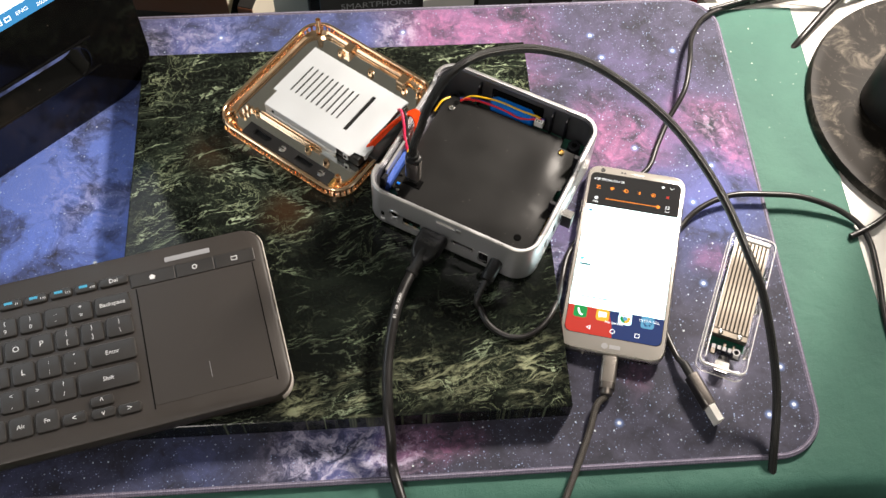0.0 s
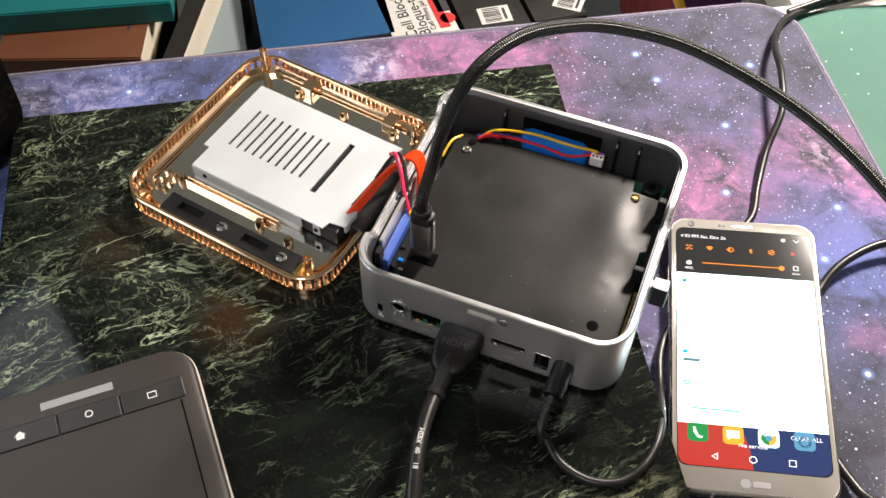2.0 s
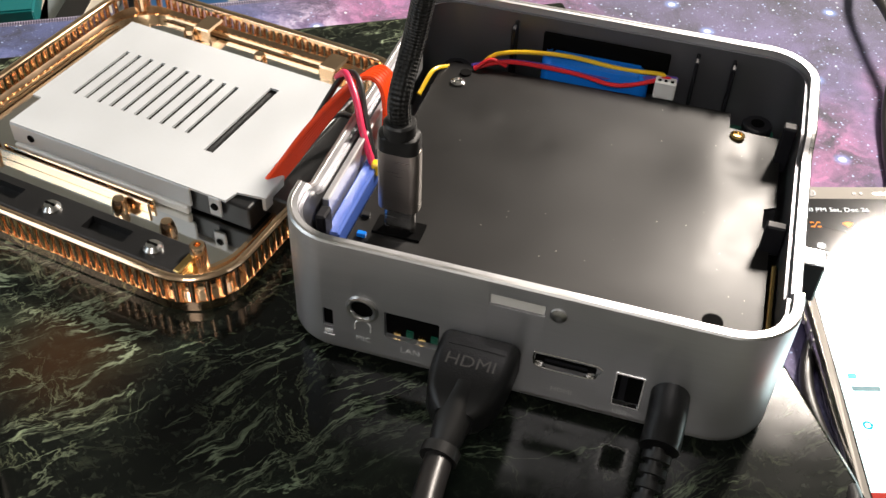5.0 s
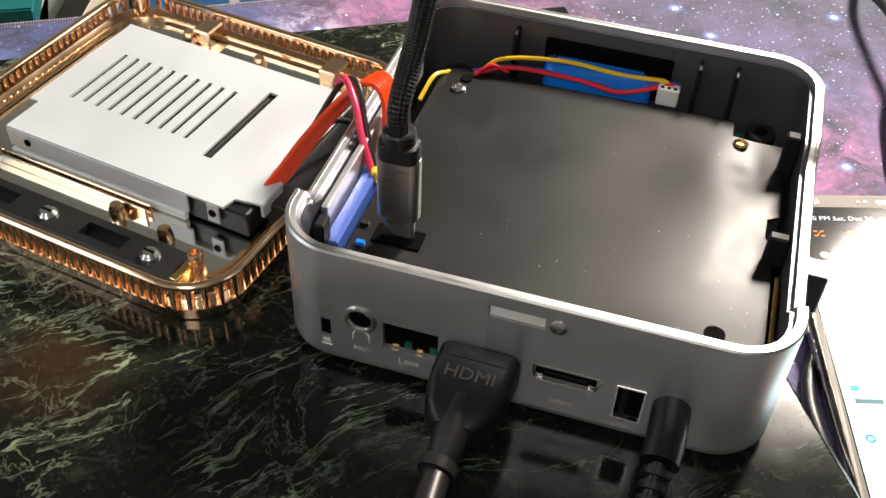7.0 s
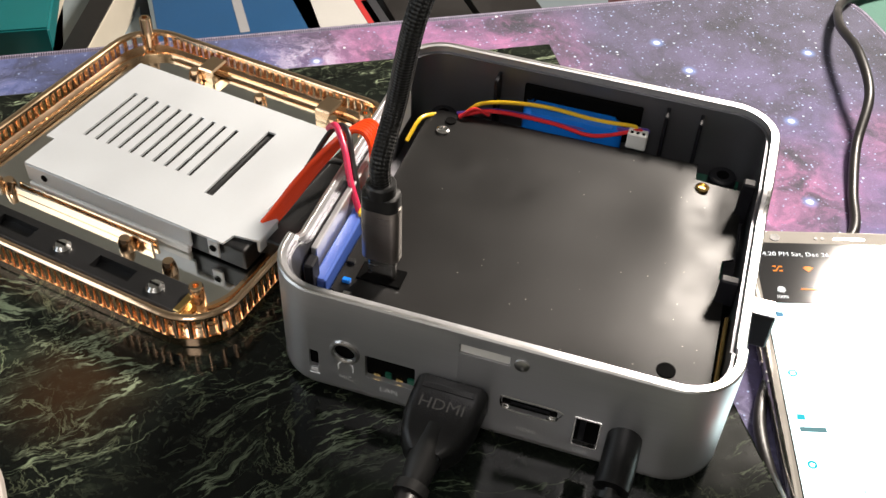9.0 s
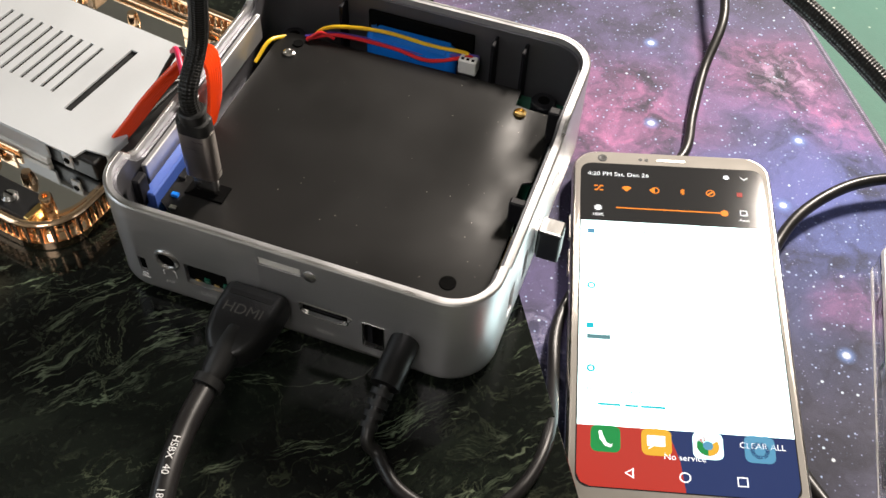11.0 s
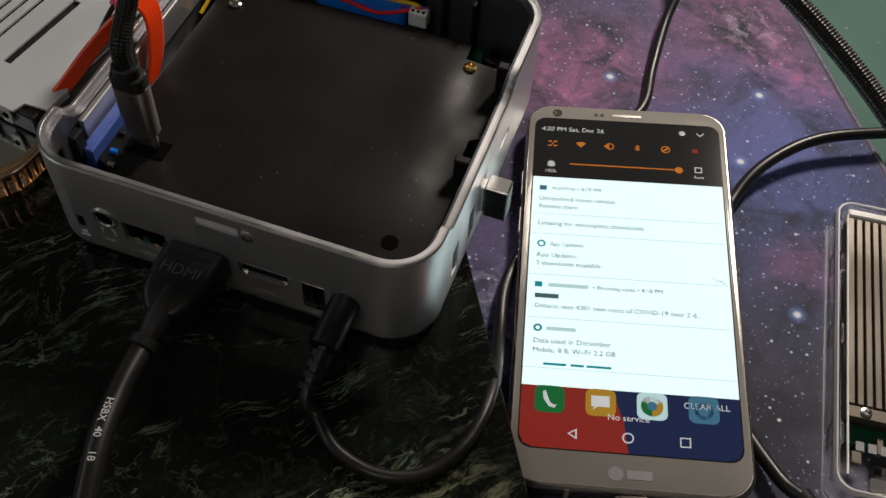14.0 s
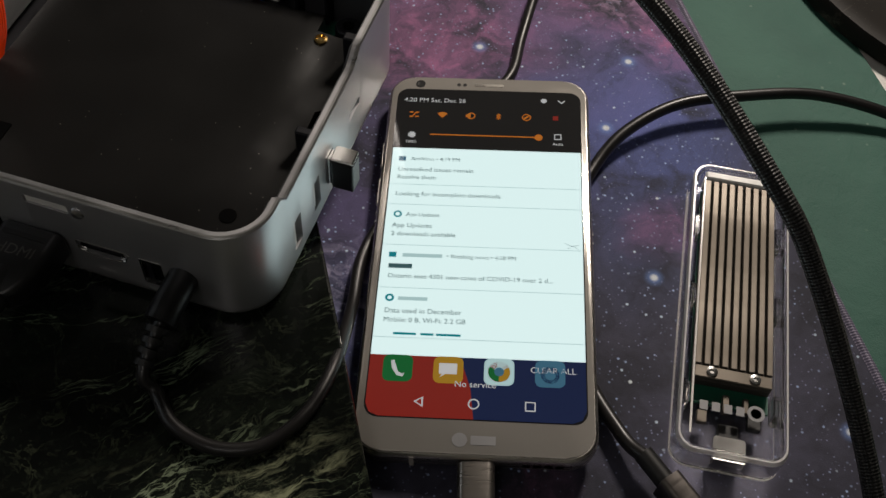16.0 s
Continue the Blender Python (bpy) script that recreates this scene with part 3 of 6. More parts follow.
def make_mat():
    mat = thing("desk_mat", "large stitched desk mat printed with a purple nebula", "desk mat", MAT_M)
    w, d = 0.79 + 0.113, 0.2445 + 0.147
    pts = outline(w, d, 0.032, 10, (0.113 - 0.79) / 2, (0.2445 - 0.147) / 2)
    part("sheet", prism(pts, -0.0026, 0.0, 0.0006, 2), NEBULA, mat)
    ring = [(x, y, -0.0014) for x, y in outline(w - 0.0020, d - 0.0020, 0.0310, 10, (0.113 - 0.79) / 2, (0.2445 - 0.147) / 2)]
    dense = []
    for a, b in zip(ring, ring[1:] + ring[:1]):
        n = max(1, int((Vector(b) - Vector(a)).length / 0.006))
        dense += [tuple(Vector(a).lerp(Vector(b), k / n)) for k in range(n)]
    part("stitched_hem", tube(dense + dense[:1], 0.0021, 8, 2), HEM, mat, "overlocked thread hem", True)
    return mat


make_mat()
SLAB_Z = 0.0188


def make_slab():
    b = box(-0.345, -0.052, -0.1115, 0.1890, 0.0002, SLAB_Z, 0.0009, 2)
    ob = part("marble_slab", b, MARBLE)
    ob.matrix_world = MAT_M
    return tagged(ob, "polished dark green veined marble slab on the desk mat", "slab")


make_slab()

# ---- small open computer ----


def cut(bm, cutters):
    """The bmesh with the cutters' shapes taken out of it."""
    obs = []
    for k, src in enumerate((bm, cutters)):
        me = bpy.data.meshes.new("tmp")
        src.to_mesh(me)
        src.free()
        obs.append(new("tmp", me))
    mod = obs[0].modifiers.new("cut", "BOOLEAN")
    mod.operation, mod.object, mod.solver = "DIFFERENCE", obs[1], "EXACT"
    bpy.context.view_layer.update()
    res = bpy.data.meshes.new_from_object(obs[0].evaluated_get(bpy.context.evaluated_depsgraph_get()))
    out = bmesh.new()
    out.from_mesh(res)
    for o in obs:
        data = o.data
        bpy.data.objects.remove(o)
        bpy.data.meshes.remove(data)
    bpy.data.meshes.remove(res)
    return out


PC_TURN = -14.0
PC_M = pose(0, 0, 0, 0, 0, PC_TURN) @ pose(-0.1111, 0.0027, 0.0208)
PW, PD, PH = 0.1222, 0.1228, 0.0377


def dense_outline(w, d, r, seg=10, straight=26):
    pts = []
    base = outline(w + 0.0022, d, r - 0.0035, seg, -0.0011)
    n = len(base)
    for i in range(n):
        a, b = Vector(base[i]), Vector(base[(i + 1) % n])
        k = straight if (b - a).length > 0.02 else 1
        pts += [tuple(a.lerp(b, j / k)) for j in range(k)]
    return pts


def rim_height(x, y):
    """The side walls' rims are stepped down along their middle."""
    def step(y, lo, hi):
        s = lambda t: max(0.0, min(1.0, t))
        return s((y - lo) / 0.0025) * s((hi - y) / 0.004)
    if x > 0.05:
        return PH - 0.0040 * step(y, -0.042, 0.020)
    if x < -0.05:
        return PH - 0.0062 * step(y, -0.041, 0.046)
    return PH


def make_computer():
    pc = thing("mini_computer", "open space-grey aluminium mini computer on the marble slab", "mini computer", PC_M)
    outer, inner = dense_outline(PW, PD, 0.0185), dense_outline(PW - 0.005, PD - 0.005, 0.016)
    low = dense_outline(PW - 0.004, PD - 0.004, 0.0165)
    rings = [[(x, y, 0.0) for x, y in low], [(x, y, 0.0012) for x, y in outer], [(x, y, rim_height(x, y) - 0.0006) for x, y in outer],
             [(x * 0.996, y * 0.996, rim_height(x, y)) for x, y in outer], [(x, y, rim_height(x, y)) for x, y in inner], [(x, y, 0.004) for x, y in inner]]
    shell = loft(rings)
    cutters = bmesh.new()
    f = -PD / 2
    holes = [(-0.0505, -0.0477, 0.0082, 0.0145), (-0.0340, -0.0198, 0.0092, 0.0184), (0.0042, 0.0192, 0.0128, 0.0172), (0.0242, 0.0304, 0.0062, 0.0172)]
    for x0, x1, z0, z1 in holes:
        cutters = box(x0, x1, f - 0.004, f + 0.006, z0, z1, 0.0003, 1, cutters)
    cutters = box(-0.0082, 0.0054, f - 0.004, f + 0.0012, 0.0300, 0.0336, 0.0003, 1, cutters)
    for x, z, r in ((-0.0397, 0.0176, 0.0032), (0.0371, 0.0140, 0.0040)):
        c = cyl(0, 0, -0.006, 0.006, r, 20)
        bmesh.ops.transform(c, matrix=pose(x, f, z, 90), verts=c.verts[:])
        cutters = join(cutters, c)
    for y0, y1 in ((-0.0370, -0.0315), (-0.0215, -0.0165), (-0.0100, -0.0050)):
        cutters = box(PW / 2 - 0.006, PW / 2 + 0.004, y0, y1, 0.0060, 0.0185, 0.0003, 1, cutters)
    cutters = box(PW / 2 - 0.006, PW / 2 + 0.004, 0.0100, 0.0190, 0.0145, 0.0175, 0.0003, 1, cutters)
    part("shell", cut(shell, cutters), ALU, pc, "space-grey aluminium shell", True)
    part("bright_rim", loft([[(x, y, rim_height(x, y) - 0.0003) for x, y in dense_outline(PW + 0.0001, PD + 0.0001, 0.0186)], [(x * 0.994, y * 0.994, rim_height(x, y) + 0.0002) for x, y in outer],
                             [(x, y, rim_height(x, y) + 0.0002) for x, y in dense_outline(PW - 0.0022, PD - 0.0022, 0.0174)], [(x, y, rim_height(x, y) - 0.0003) for x, y in dense_outline(PW - 0.0024, PD - 0.0024, 0.0173)]], caps=False), ALU_EDGE, pc, "bright polished upper rim", True)
    part("base_line", loft([[(x, y, 0.0008) for x, y in dense_outline(PW - 0.002, PD - 0.002, 0.0180)], [(x, y, 0.0016) for x, y in dense_outline(PW + 0.0003, PD + 0.0003, 0.0187)], [(x, y, 0.0021) for x, y in dense_outline(PW + 0.0001, PD + 0.0001, 0.0185)]], caps=False), ALU_EDGE, pc, "bright bottom chamfer", True)
    for x, y in ((-0.045, -0.045), (0.045, -0.045), (-0.045, 0.045), (0.045, 0.045)):
        part("foot", cyl(x, y, -0.0020, 0.0005, 0.006, 20), RUBBER, pc, "low rubber foot")
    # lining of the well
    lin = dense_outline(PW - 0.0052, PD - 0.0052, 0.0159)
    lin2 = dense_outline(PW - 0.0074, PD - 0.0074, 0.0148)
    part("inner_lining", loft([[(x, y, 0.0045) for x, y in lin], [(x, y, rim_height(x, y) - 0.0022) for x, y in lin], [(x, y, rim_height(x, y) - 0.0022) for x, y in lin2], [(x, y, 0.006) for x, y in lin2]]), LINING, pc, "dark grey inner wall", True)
    for x, y, r in ((-0.047, 0.046, 0.0045), (0.0475, 0.046, 0.0045), (0.0495, -0.049, 0.003)):
        b = cyl(x, y, 0.006, 0.0200, r, 18, bevel=0.0004)
        part("screw_post", b, INNER, pc, "black screw post")
        part("post_hole", cyl(x, y, 0.0200, 0.0202, r * 0.45, 14), HOLE, pc)
    for x in (-0.031, 0.026, 0.037):
        part("rib", box(x - 0.0006, x + 0.0006, PD / 2 - 0.0095, PD / 2 - 0.0036, 0.010, 0.0330, 0.0003, 1), INNER, pc)
    part("back_vent_panel", box(-0.022, 0.018, PD / 2 - 0.0052, PD / 2 - 0.0036, 0.016, 0.031, 0.0004, 1), HOLE, pc, "matt black inner panel")
    part("vent_clip", cyl(-0.0195, PD / 2 - 0.0065, 0.024, 0.027, 0.0012, 12), STEEL_SHINY, pc, "small steel clip")
    part("side_clip", box(-0.0572, -0.0545, -0.0475, -0.0425, 0.020, 0.0315, 0.0005, 1), INNER, pc)
    part("side_clip", box(0.0530, 0.0568, 0.0265, 0.0300, 0.018, 0.0335, 0.0005, 1), INNER, pc)
    part("side_clip", box(0.0520, 0.0572, -0.0120, -0.0090, 0.020, 0.0295, 0.0005, 1), INNER, pc)
    # dented cover plate
    poly = [(-0.0507, 0.0430), (-0.0475, 0.0450), (0.0391, 0.0464), (0.0394, 0.0385), (0.0545, 0.0378), (0.0552, 0.006), (0.0520, 0.004), (0.0520, -0.003), (0.0545, -0.006), (0.0550, -0.0455), (0.0500, -0.0470), (0.0500, -0.0560), (-0.0440, -0.0560), (-0.0440, -0.0480), (-0.0507, -0.0440)]
    b = bmesh.new()
    b.faces.new([b.verts.new((x, y, 0)) for x, y in poly])
    for axis, n in ((0, 44), (1, 44)):
        for k in range(1, n):
            co = Vector((0, 0, 0))
            co[axis] = -0.06 + 0.12 * k / n
            nrm = Vector((1, 0, 0)) if axis == 0 else Vector((0, 1, 0))
            bmesh.ops.bisect_plane(b, geom=b.verts[:] + b.edges[:] + b.faces[:], plane_co=co, plane_no=nrm)
    bump = lambda x, y, cx, cy, rx, ry, h: h * math.exp(-((x - cx) / rx) ** 2 - ((y - cy) / ry) ** 2)
    for v in b.verts:
        x, y = v.co.x, v.co.y
        v.co.z = 0.0207 + bump(x, y, 0.040, 0.012, 0.014, 0.020, 0.0013) - bump(x, y, 0.046, 0.025, 0.006, 0.012, 0.0015) - bump(x, y, 0.050, -0.012, 0.006, 0.012, 0.0011) + bump(x, y, 0.036, -0.02, 0.02, 0.02, 0.0005) + 0.0003 * noise.noise(Vector((x * 40, y * 40, 1.0)))
        for px, py, h in ((0.0435, -0.0130, -0.0004), (0.0420, -0.0215, -0.0004), (0.0435, 0.022, 0.0004), (0.046, 0.004, 0.0004), (-0.03, 0.02, 0.0003), (-0.012, 0.012, -0.0003)):
            v.co.z += bump(x, y, px, py, 0.0018, 0.0018, h)
    b.normal_update()
    for r in bmesh.ops.extrude_face_region(b, geom=b.faces[:])["geom"]:
        if isinstance(r, bmesh.types.BMVert):
            r.co.z += 0.0008
    bmesh.ops.recalc_face_normals(b, faces=b.faces[:])
    part("cover_plate", b, PLATE, pc, "dented black painted cover plate", True)
    part("plate_hole", cyl(0.0432, -0.0421, 0.0205, 0.0219, 0.0026, 20), HOLE, pc, "round hole in the plate")
    for x, y, mat in ((-0.0434, 0.0342, STEEL_SHINY), (0.0420, 0.0350, BRASS)):
        part("screw", lathe([(0.0022, 0.0214), (0.0022, 0.0222), (0.0015, 0.0226), (0.0012, 0.0219)], 20, None, x, y), mat, pc, "small countersunk screw", True)
    part("plate_hole", cyl(-0.0425, 0.0400, 0.0212, 0.0221, 0.0018, 16), HOLE, pc, "round hole in the plate")
    part("edge_strip", box(0.0556, 0.0568, -0.044, -0.018, 0.0185, 0.0225, 0.0003, 1), BRASS, pc, "yellowish strip beside the plate")
    part("inner_panel", box(-0.0584, -0.0566, -0.0395, 0.0400, 0.0200, 0.0306, 0.0003, 1), ALU, pc, "bare aluminium inner side")
    part("blue_strip", box(-0.0560, -0.0520, -0.0450, -0.0120, 0.0130, 0.0245, 0.0005, 1), BLUE_STRIP, pc, "blue plastic connector strip")
    part("circuit_board", box(-0.0535, 0.0535, -0.0545, 0.0545, 0.0105, 0.0120), PCB, pc, "green circuit board under the plate")
    part("plug_slot", box(-0.0455, -0.0325, -0.0385, -0.0315, 0.0210, 0.0222, 0.0002, 1), HOLE, pc, "dark cut-out in the plate")
    for x, y, m2 in ((-0.0475, -0.0405, BLUE_WRAP), (-0.0490, -0.0330, BLACK), (-0.0455, -0.0455, STEEL_SHINY)):
        part("component", box(x - 0.0012, x + 0.0012, y - 0.0008, y + 0.0008, 0.0215, 0.0228, 0.0002, 1), m2, pc)
    # battery pack, connector and wires behind the plate
    part("battery_pack", prism(outline(0.034, 0.0075, 0.0035, 6, -0.004, 0.0527), 0.0120, 0.0258, 0.002, 3), BLUE_WRAP, pc, "blue shrink-wrapped battery cell", True)
    con = part("connector", box(0.0150, 0.0215, 0.0480, 0.0530, 0.0205, 0.0265, 0.0004, 1), WHITE_PLASTIC, pc, "white wire connector")
    for x in (0.0163, 0.0182, 0.0201):
        part("pin_slot", box(x - 0.0005, x + 0.0005, 0.0487, 0.0497, 0.0264, 0.0267), HOLE, con)
    part("wire", tube([(-0.040, 0.0445, 0.0215), (-0.033, 0.0475, 0.0265), (-0.015, 0.0510, 0.0275), (0.004, 0.0520, 0.0260), (0.0163, 0.0520, 0.0268), (0.0165, 0.0515, 0.0250)], 0.0007, 8), YELLOW, pc, "yellow wire", True)
    part("wire", tube([(-0.041, 0.0440, 0.0215), (-0.030, 0.0465, 0.0245), (-0.010, 0.0485, 0.0235), (0.004, 0.0480, 0.0225), (0.0180, 0.0510, 0.0262), (0.0182, 0.0512, 0.0245)], 0.0007, 8), RED, pc, "red wire", True)
    part("wire", tube([(-0.042, 0.0450, 0.0215), (-0.032, 0.0480, 0.0235), (-0.018, 0.0490, 0.0240), (0.000, 0.0495, 0.0235), (0.0195, 0.0520, 0.0262), (0.0201, 0.0512, 0.0245)], 0.0007, 8), PURPLE_WIRE, pc, "violet wire", True)
    part("wire", tube([(-0.0405, 0.0425, 0.0220), (-0.036, 0.0450, 0.0250), (-0.031, 0.0460, 0.0230)], 0.0006, 8), RED, pc, "red wire", True)
    part("wire", tube([(-0.0540, 0.0280, 0.0190), (-0.0520, 0.0360, 0.0230), (-0.0490, 0.0430, 0.0210)], 0.0007, 8), YELLOW, pc, "yellow wire", True)
    # ports
    part("lock_slot", box(-0.0512, -0.0470, f + 0.0009, f + 0.006, 0.0070, 0.0155), HOLE, pc, "dark lock slot")
    jack = part("audio_jack", tube([(0.0036 * math.cos(2 * math.pi * k / 28), 0.0036 * math.sin(2 * math.pi * k / 28), 0.0) for k in range(29)], 0.00075, 8, 2), ALU_EDGE, pc, "headphone jack with a bright ring", True)
    jack.matrix_basis = pose(-0.0397, f - 0.0002, 0.0176, 90)
    part("jack_bore", cyl(0, 0, -0.0062, -0.0003, 0.0034, 20), HOLE, pc).matrix_basis = pose(-0.0397, f, 0.0176, 90)
    lan = part("network_port", box(-0.0345, -0.0193, f + 0.0016, f + 0.012, 0.0088, 0.0188), HOLE, pc, "network socket")
    for k in range(4):
        part("contact", box(-0.0318 + k * 0.0032, -0.0300 + k * 0.0032, f + 0.0010, f + 0.0016, 0.0098, 0.0108 + 0.0012 * (k % 2)), (BRASS, PCB)[k % 2], lan)
    part("port_liner", box(0.0036, 0.0198, f + 0.0012, f + 0.008, 0.0122, 0.0178), HOLE, pc)
    lipz = [(0.0040, 0.0176), (0.0194, 0.0176), (0.0194, 0.0146), (0.0176, 0.0126), (0.0058, 0.0126), (0.0040, 0.0146), (0.0040, 0.0176)]
    part("port_frame", tube([(x, f + 0.0002, z) for x, z in lipz], 0.00032, 6, 3), STEEL_SHINY, pc, "bright steel port frame", True)
    part("port_shoulder", box(0.0040, 0.0062, f + 0.0006, f + 0.002, 0.0122, 0.0140), STEEL_SHINY, pc)
    part("port_shoulder", box(0.0172, 0.0194, f + 0.0006, f + 0.002, 0.0122, 0.0140), STEEL_SHINY, pc)
    part("port_tongue", box(0.0065, 0.0170, f + 0.0010, f + 0.003, 0.0140, 0.0148), INNER, pc, "black contact tongue")
    edge = box(0.0238, 0.0242, f - 0.0002, f + 0.001, 0.0060, 0.0174)
    for x0, x1, z0, z1 in ((0.0304, 0.0308, 0.0060, 0.0174), (0.0242, 0.0304, 0.0059, 0.0063), (0.0242, 0.0304, 0.0171, 0.0175)):
        edge = box(x0, x1, f - 0.0002, f + 0.001, z0, z1, 0, 1, edge)
    part("port_frame", edge, STEEL_SHINY, pc, "bright steel port frame")
    part("port_liner", box(0.0236, 0.0310, f + 0.0012, f + 0.008, 0.0056, 0.0178), HOLE, pc)
    part("port_tongue", box(0.0252, 0.0268, f + 0.0006, f + 0.003, 0.0070, 0.0164), INNER, pc)
    part("tray_slot", box(-0.0078, 0.0050, f + 0.0004, f + 0.0016, 0.0303, 0.0333), SLOT_SILVER, pc, "silver recessed slot")
    dot = part("button", lathe([(0.0020, 0), (0.0020, 0.0005), (0.0012, 0.0010), (0.0003, 0.0011)], 20), ALU_EDGE, pc, "small round silver button", True)
    dot.matrix_basis = pose(0.0083, f, 0.0318, 90)
    for y0, y1 in ((-0.0370, -0.0315), (-0.0215, -0.0165), (-0.0100, -0.0050)):
        s = part("side_port", box(PW / 2 - 0.0070, PW / 2 - 0.0027, y0 - 0.0005, y1 + 0.0005, 0.0055, 0.0190), HOLE, pc, "upright side socket")
        part("port_tongue", box(PW / 2 - 0.0027, PW / 2 - 0.0005, y0 + 0.0008, y0 + 0.0020, 0.0068, 0.0178), WHITE_PLASTIC, s)
    # engraved words and marks below the ports
    face = pose(0, f - 0.00015, 0, 90)
    lettering("engraving", "LAN", 0.0028, PALE_INK, pc, face @ pose(-0.0272, 0.0060, 0), "CENTER")
    lettering("engraving", "MIC", 0.0024, PALE_INK, pc, face @ pose(-0.0397, 0.0065, 0), "CENTER")
    lettering("engraving", "HDMI", 0.0022, PALE_INK, pc, face @ pose(0.0117, 0.0060, 0), "CENTER")
    lettering("engraving", "USB", 0.0022, PALE_INK, pc, face @ pose(0.0265, 0.0035, 0), "CENTER")
    part("engraved_mark", tube([(-0.0418, f - 0.0001, 0.0098), (-0.0416, f - 0.0001, 0.0122), (-0.0397, f - 0.0001, 0.0134), (-0.0378, f - 0.0001, 0.0122), (-0.0376, f - 0.0001, 0.0098)], 0.00022, 6, 6), PALE_INK, pc)
    part("engraved_mark", box(-0.0505, -0.0475, f - 0.0002, f, 0.0050, 0.0053), PALE_INK, pc)
    part("engraved_mark", box(-0.0500, -0.0480, f - 0.0002, f, 0.0060, 0.0072), PALE_INK, pc)
    return pc


make_computer()

# wireless receiver in the side socket
dongle = thing("usb_receiver", "tiny black and silver receiver plugged into the computer's side", "usb receiver", PC_M)
part("sleeve", box(PW / 2 - 0.003, PW / 2 + 0.0012, -0.0098, -0.0052, 0.0064, 0.0180, 0.0004, 1), STEEL_SHINY, dongle, "silver sleeve")
part("cap", box(PW / 2 + 0.0012, PW / 2 + 0.0086, -0.0106, -0.0044, 0.0058, 0.0182, 0.0006, 2), BLACK, dongle, "black plastic cap")
part("cap_top", box(PW / 2 + 0.0010, PW / 2 + 0.0084, -0.0102, -0.0040, 0.0180, 0.0190, 0.0004, 1), STEEL_SHINY, dongle, "silver cap top")

# ---- plugs and cables at the computer ----


def make_hdmi():
    cab = thing("hdmi_cable", "black video cable plugged into the computer's front", "cable")
    f = -PD / 2
    m = PC_M
    sections = ((0.0, 0.0172, 0.0085, 0), (0.0006, 0.0190, 0.0104, 0), (0.0014, 0.0196, 0.0112, 0), (0.0090, 0.0194, 0.0112, 0.0002), (0.0130, 0.0186, 0.0110, 0.0003), (0.0185, 0.0160, 0.0102, 0.0004), (0.0215, 0.0122, 0.0090, 0.0004), (0.0230, 0.0088, 0.0078, 0.0004))
    plug = part("plug", loft([[(x, f - d, 0.0138 + z) for x, z in outline(w, h, min(w, h) * 0.24, 4, -0.0088 - off)] for d, w, h, off in sections]), BLACK, cab, "black moulded plug with raised words", True)
    plug.matrix_world = m
    rings = []
    for k in range(9):
        u = k / 8
        r = 0.0024 + 0.0022 * math.sin(math.pi * (0.18 + 0.62 * u)) - 0.0006 * u
        rings.append([(-0.0090 - 0.0006 * u + r * math.cos(2 * math.pi * j / 16), f - 0.0150 - 0.0160 * u, 0.0160 - 0.0030 * u + r * math.sin(2 * math.pi * j / 16)) for j in range(16)])
    relief = part("strain_relief", loft(rings), RUBBER, cab, "tapered strain relief", True)
    relief.matrix_world = m
    collar = part("collar", tube([(-0.0096, f - 0.0305, 0.0130), (-0.0098, f - 0.0332, 0.0126)], 0.0045, 16, 4), RUBBER, cab, "", True)
    collar.matrix_world = m
    lettering("raised_words", "HDMI", 0.0050, RAISED, plug, pose(-0.0092, f - 0.0098, 0.0138 + 0.00566), "CENTER")
    part("word_bar", box(-0.0160, -0.0020, f - 0.0052, f - 0.0036, 0.01938, 0.01952), BLACK, plug)
    start = m @ Vector((-0.0097, f - 0.0315, 0.0128))
    pts = [tuple(start), (-0.1418, -0.0745, 0.0345), (-0.1425, -0.0930, 0.0345), (-0.1398, -0.1225, 0.0300), (-0.1332, -0.1500, 0.0245), (-0.1265, -0.1690, 0.0165), (-0.1230, -0.1807, 0.0045), (-0.1121, -0.2003, 0.0035), (-0.0960, -0.2253, 0.0035)]
    part("cord", tube(pts, 0.0033, 16), PVC, cab, "round black jacket", True)
    path = smooth_path(pts, 10)
    for word, i, sz in (("HSBX", 12, 0.0029), ("40", 17, 0.0029), ("18", 20, 0.0029)):
        p, q = path[i], path[i + 2]
        d = (q - p).normalized()
        yaw = math.degrees(math.atan2(d.y, d.x))
        lettering("print", word, sz, LEGEND, cab, pose(p.x, p.y, p.z + 0.00338, 0, math.degrees(-math.asin(max(-1, min(1, d.z)))), yaw), "LEFT")
    return cab


make_hdmi()


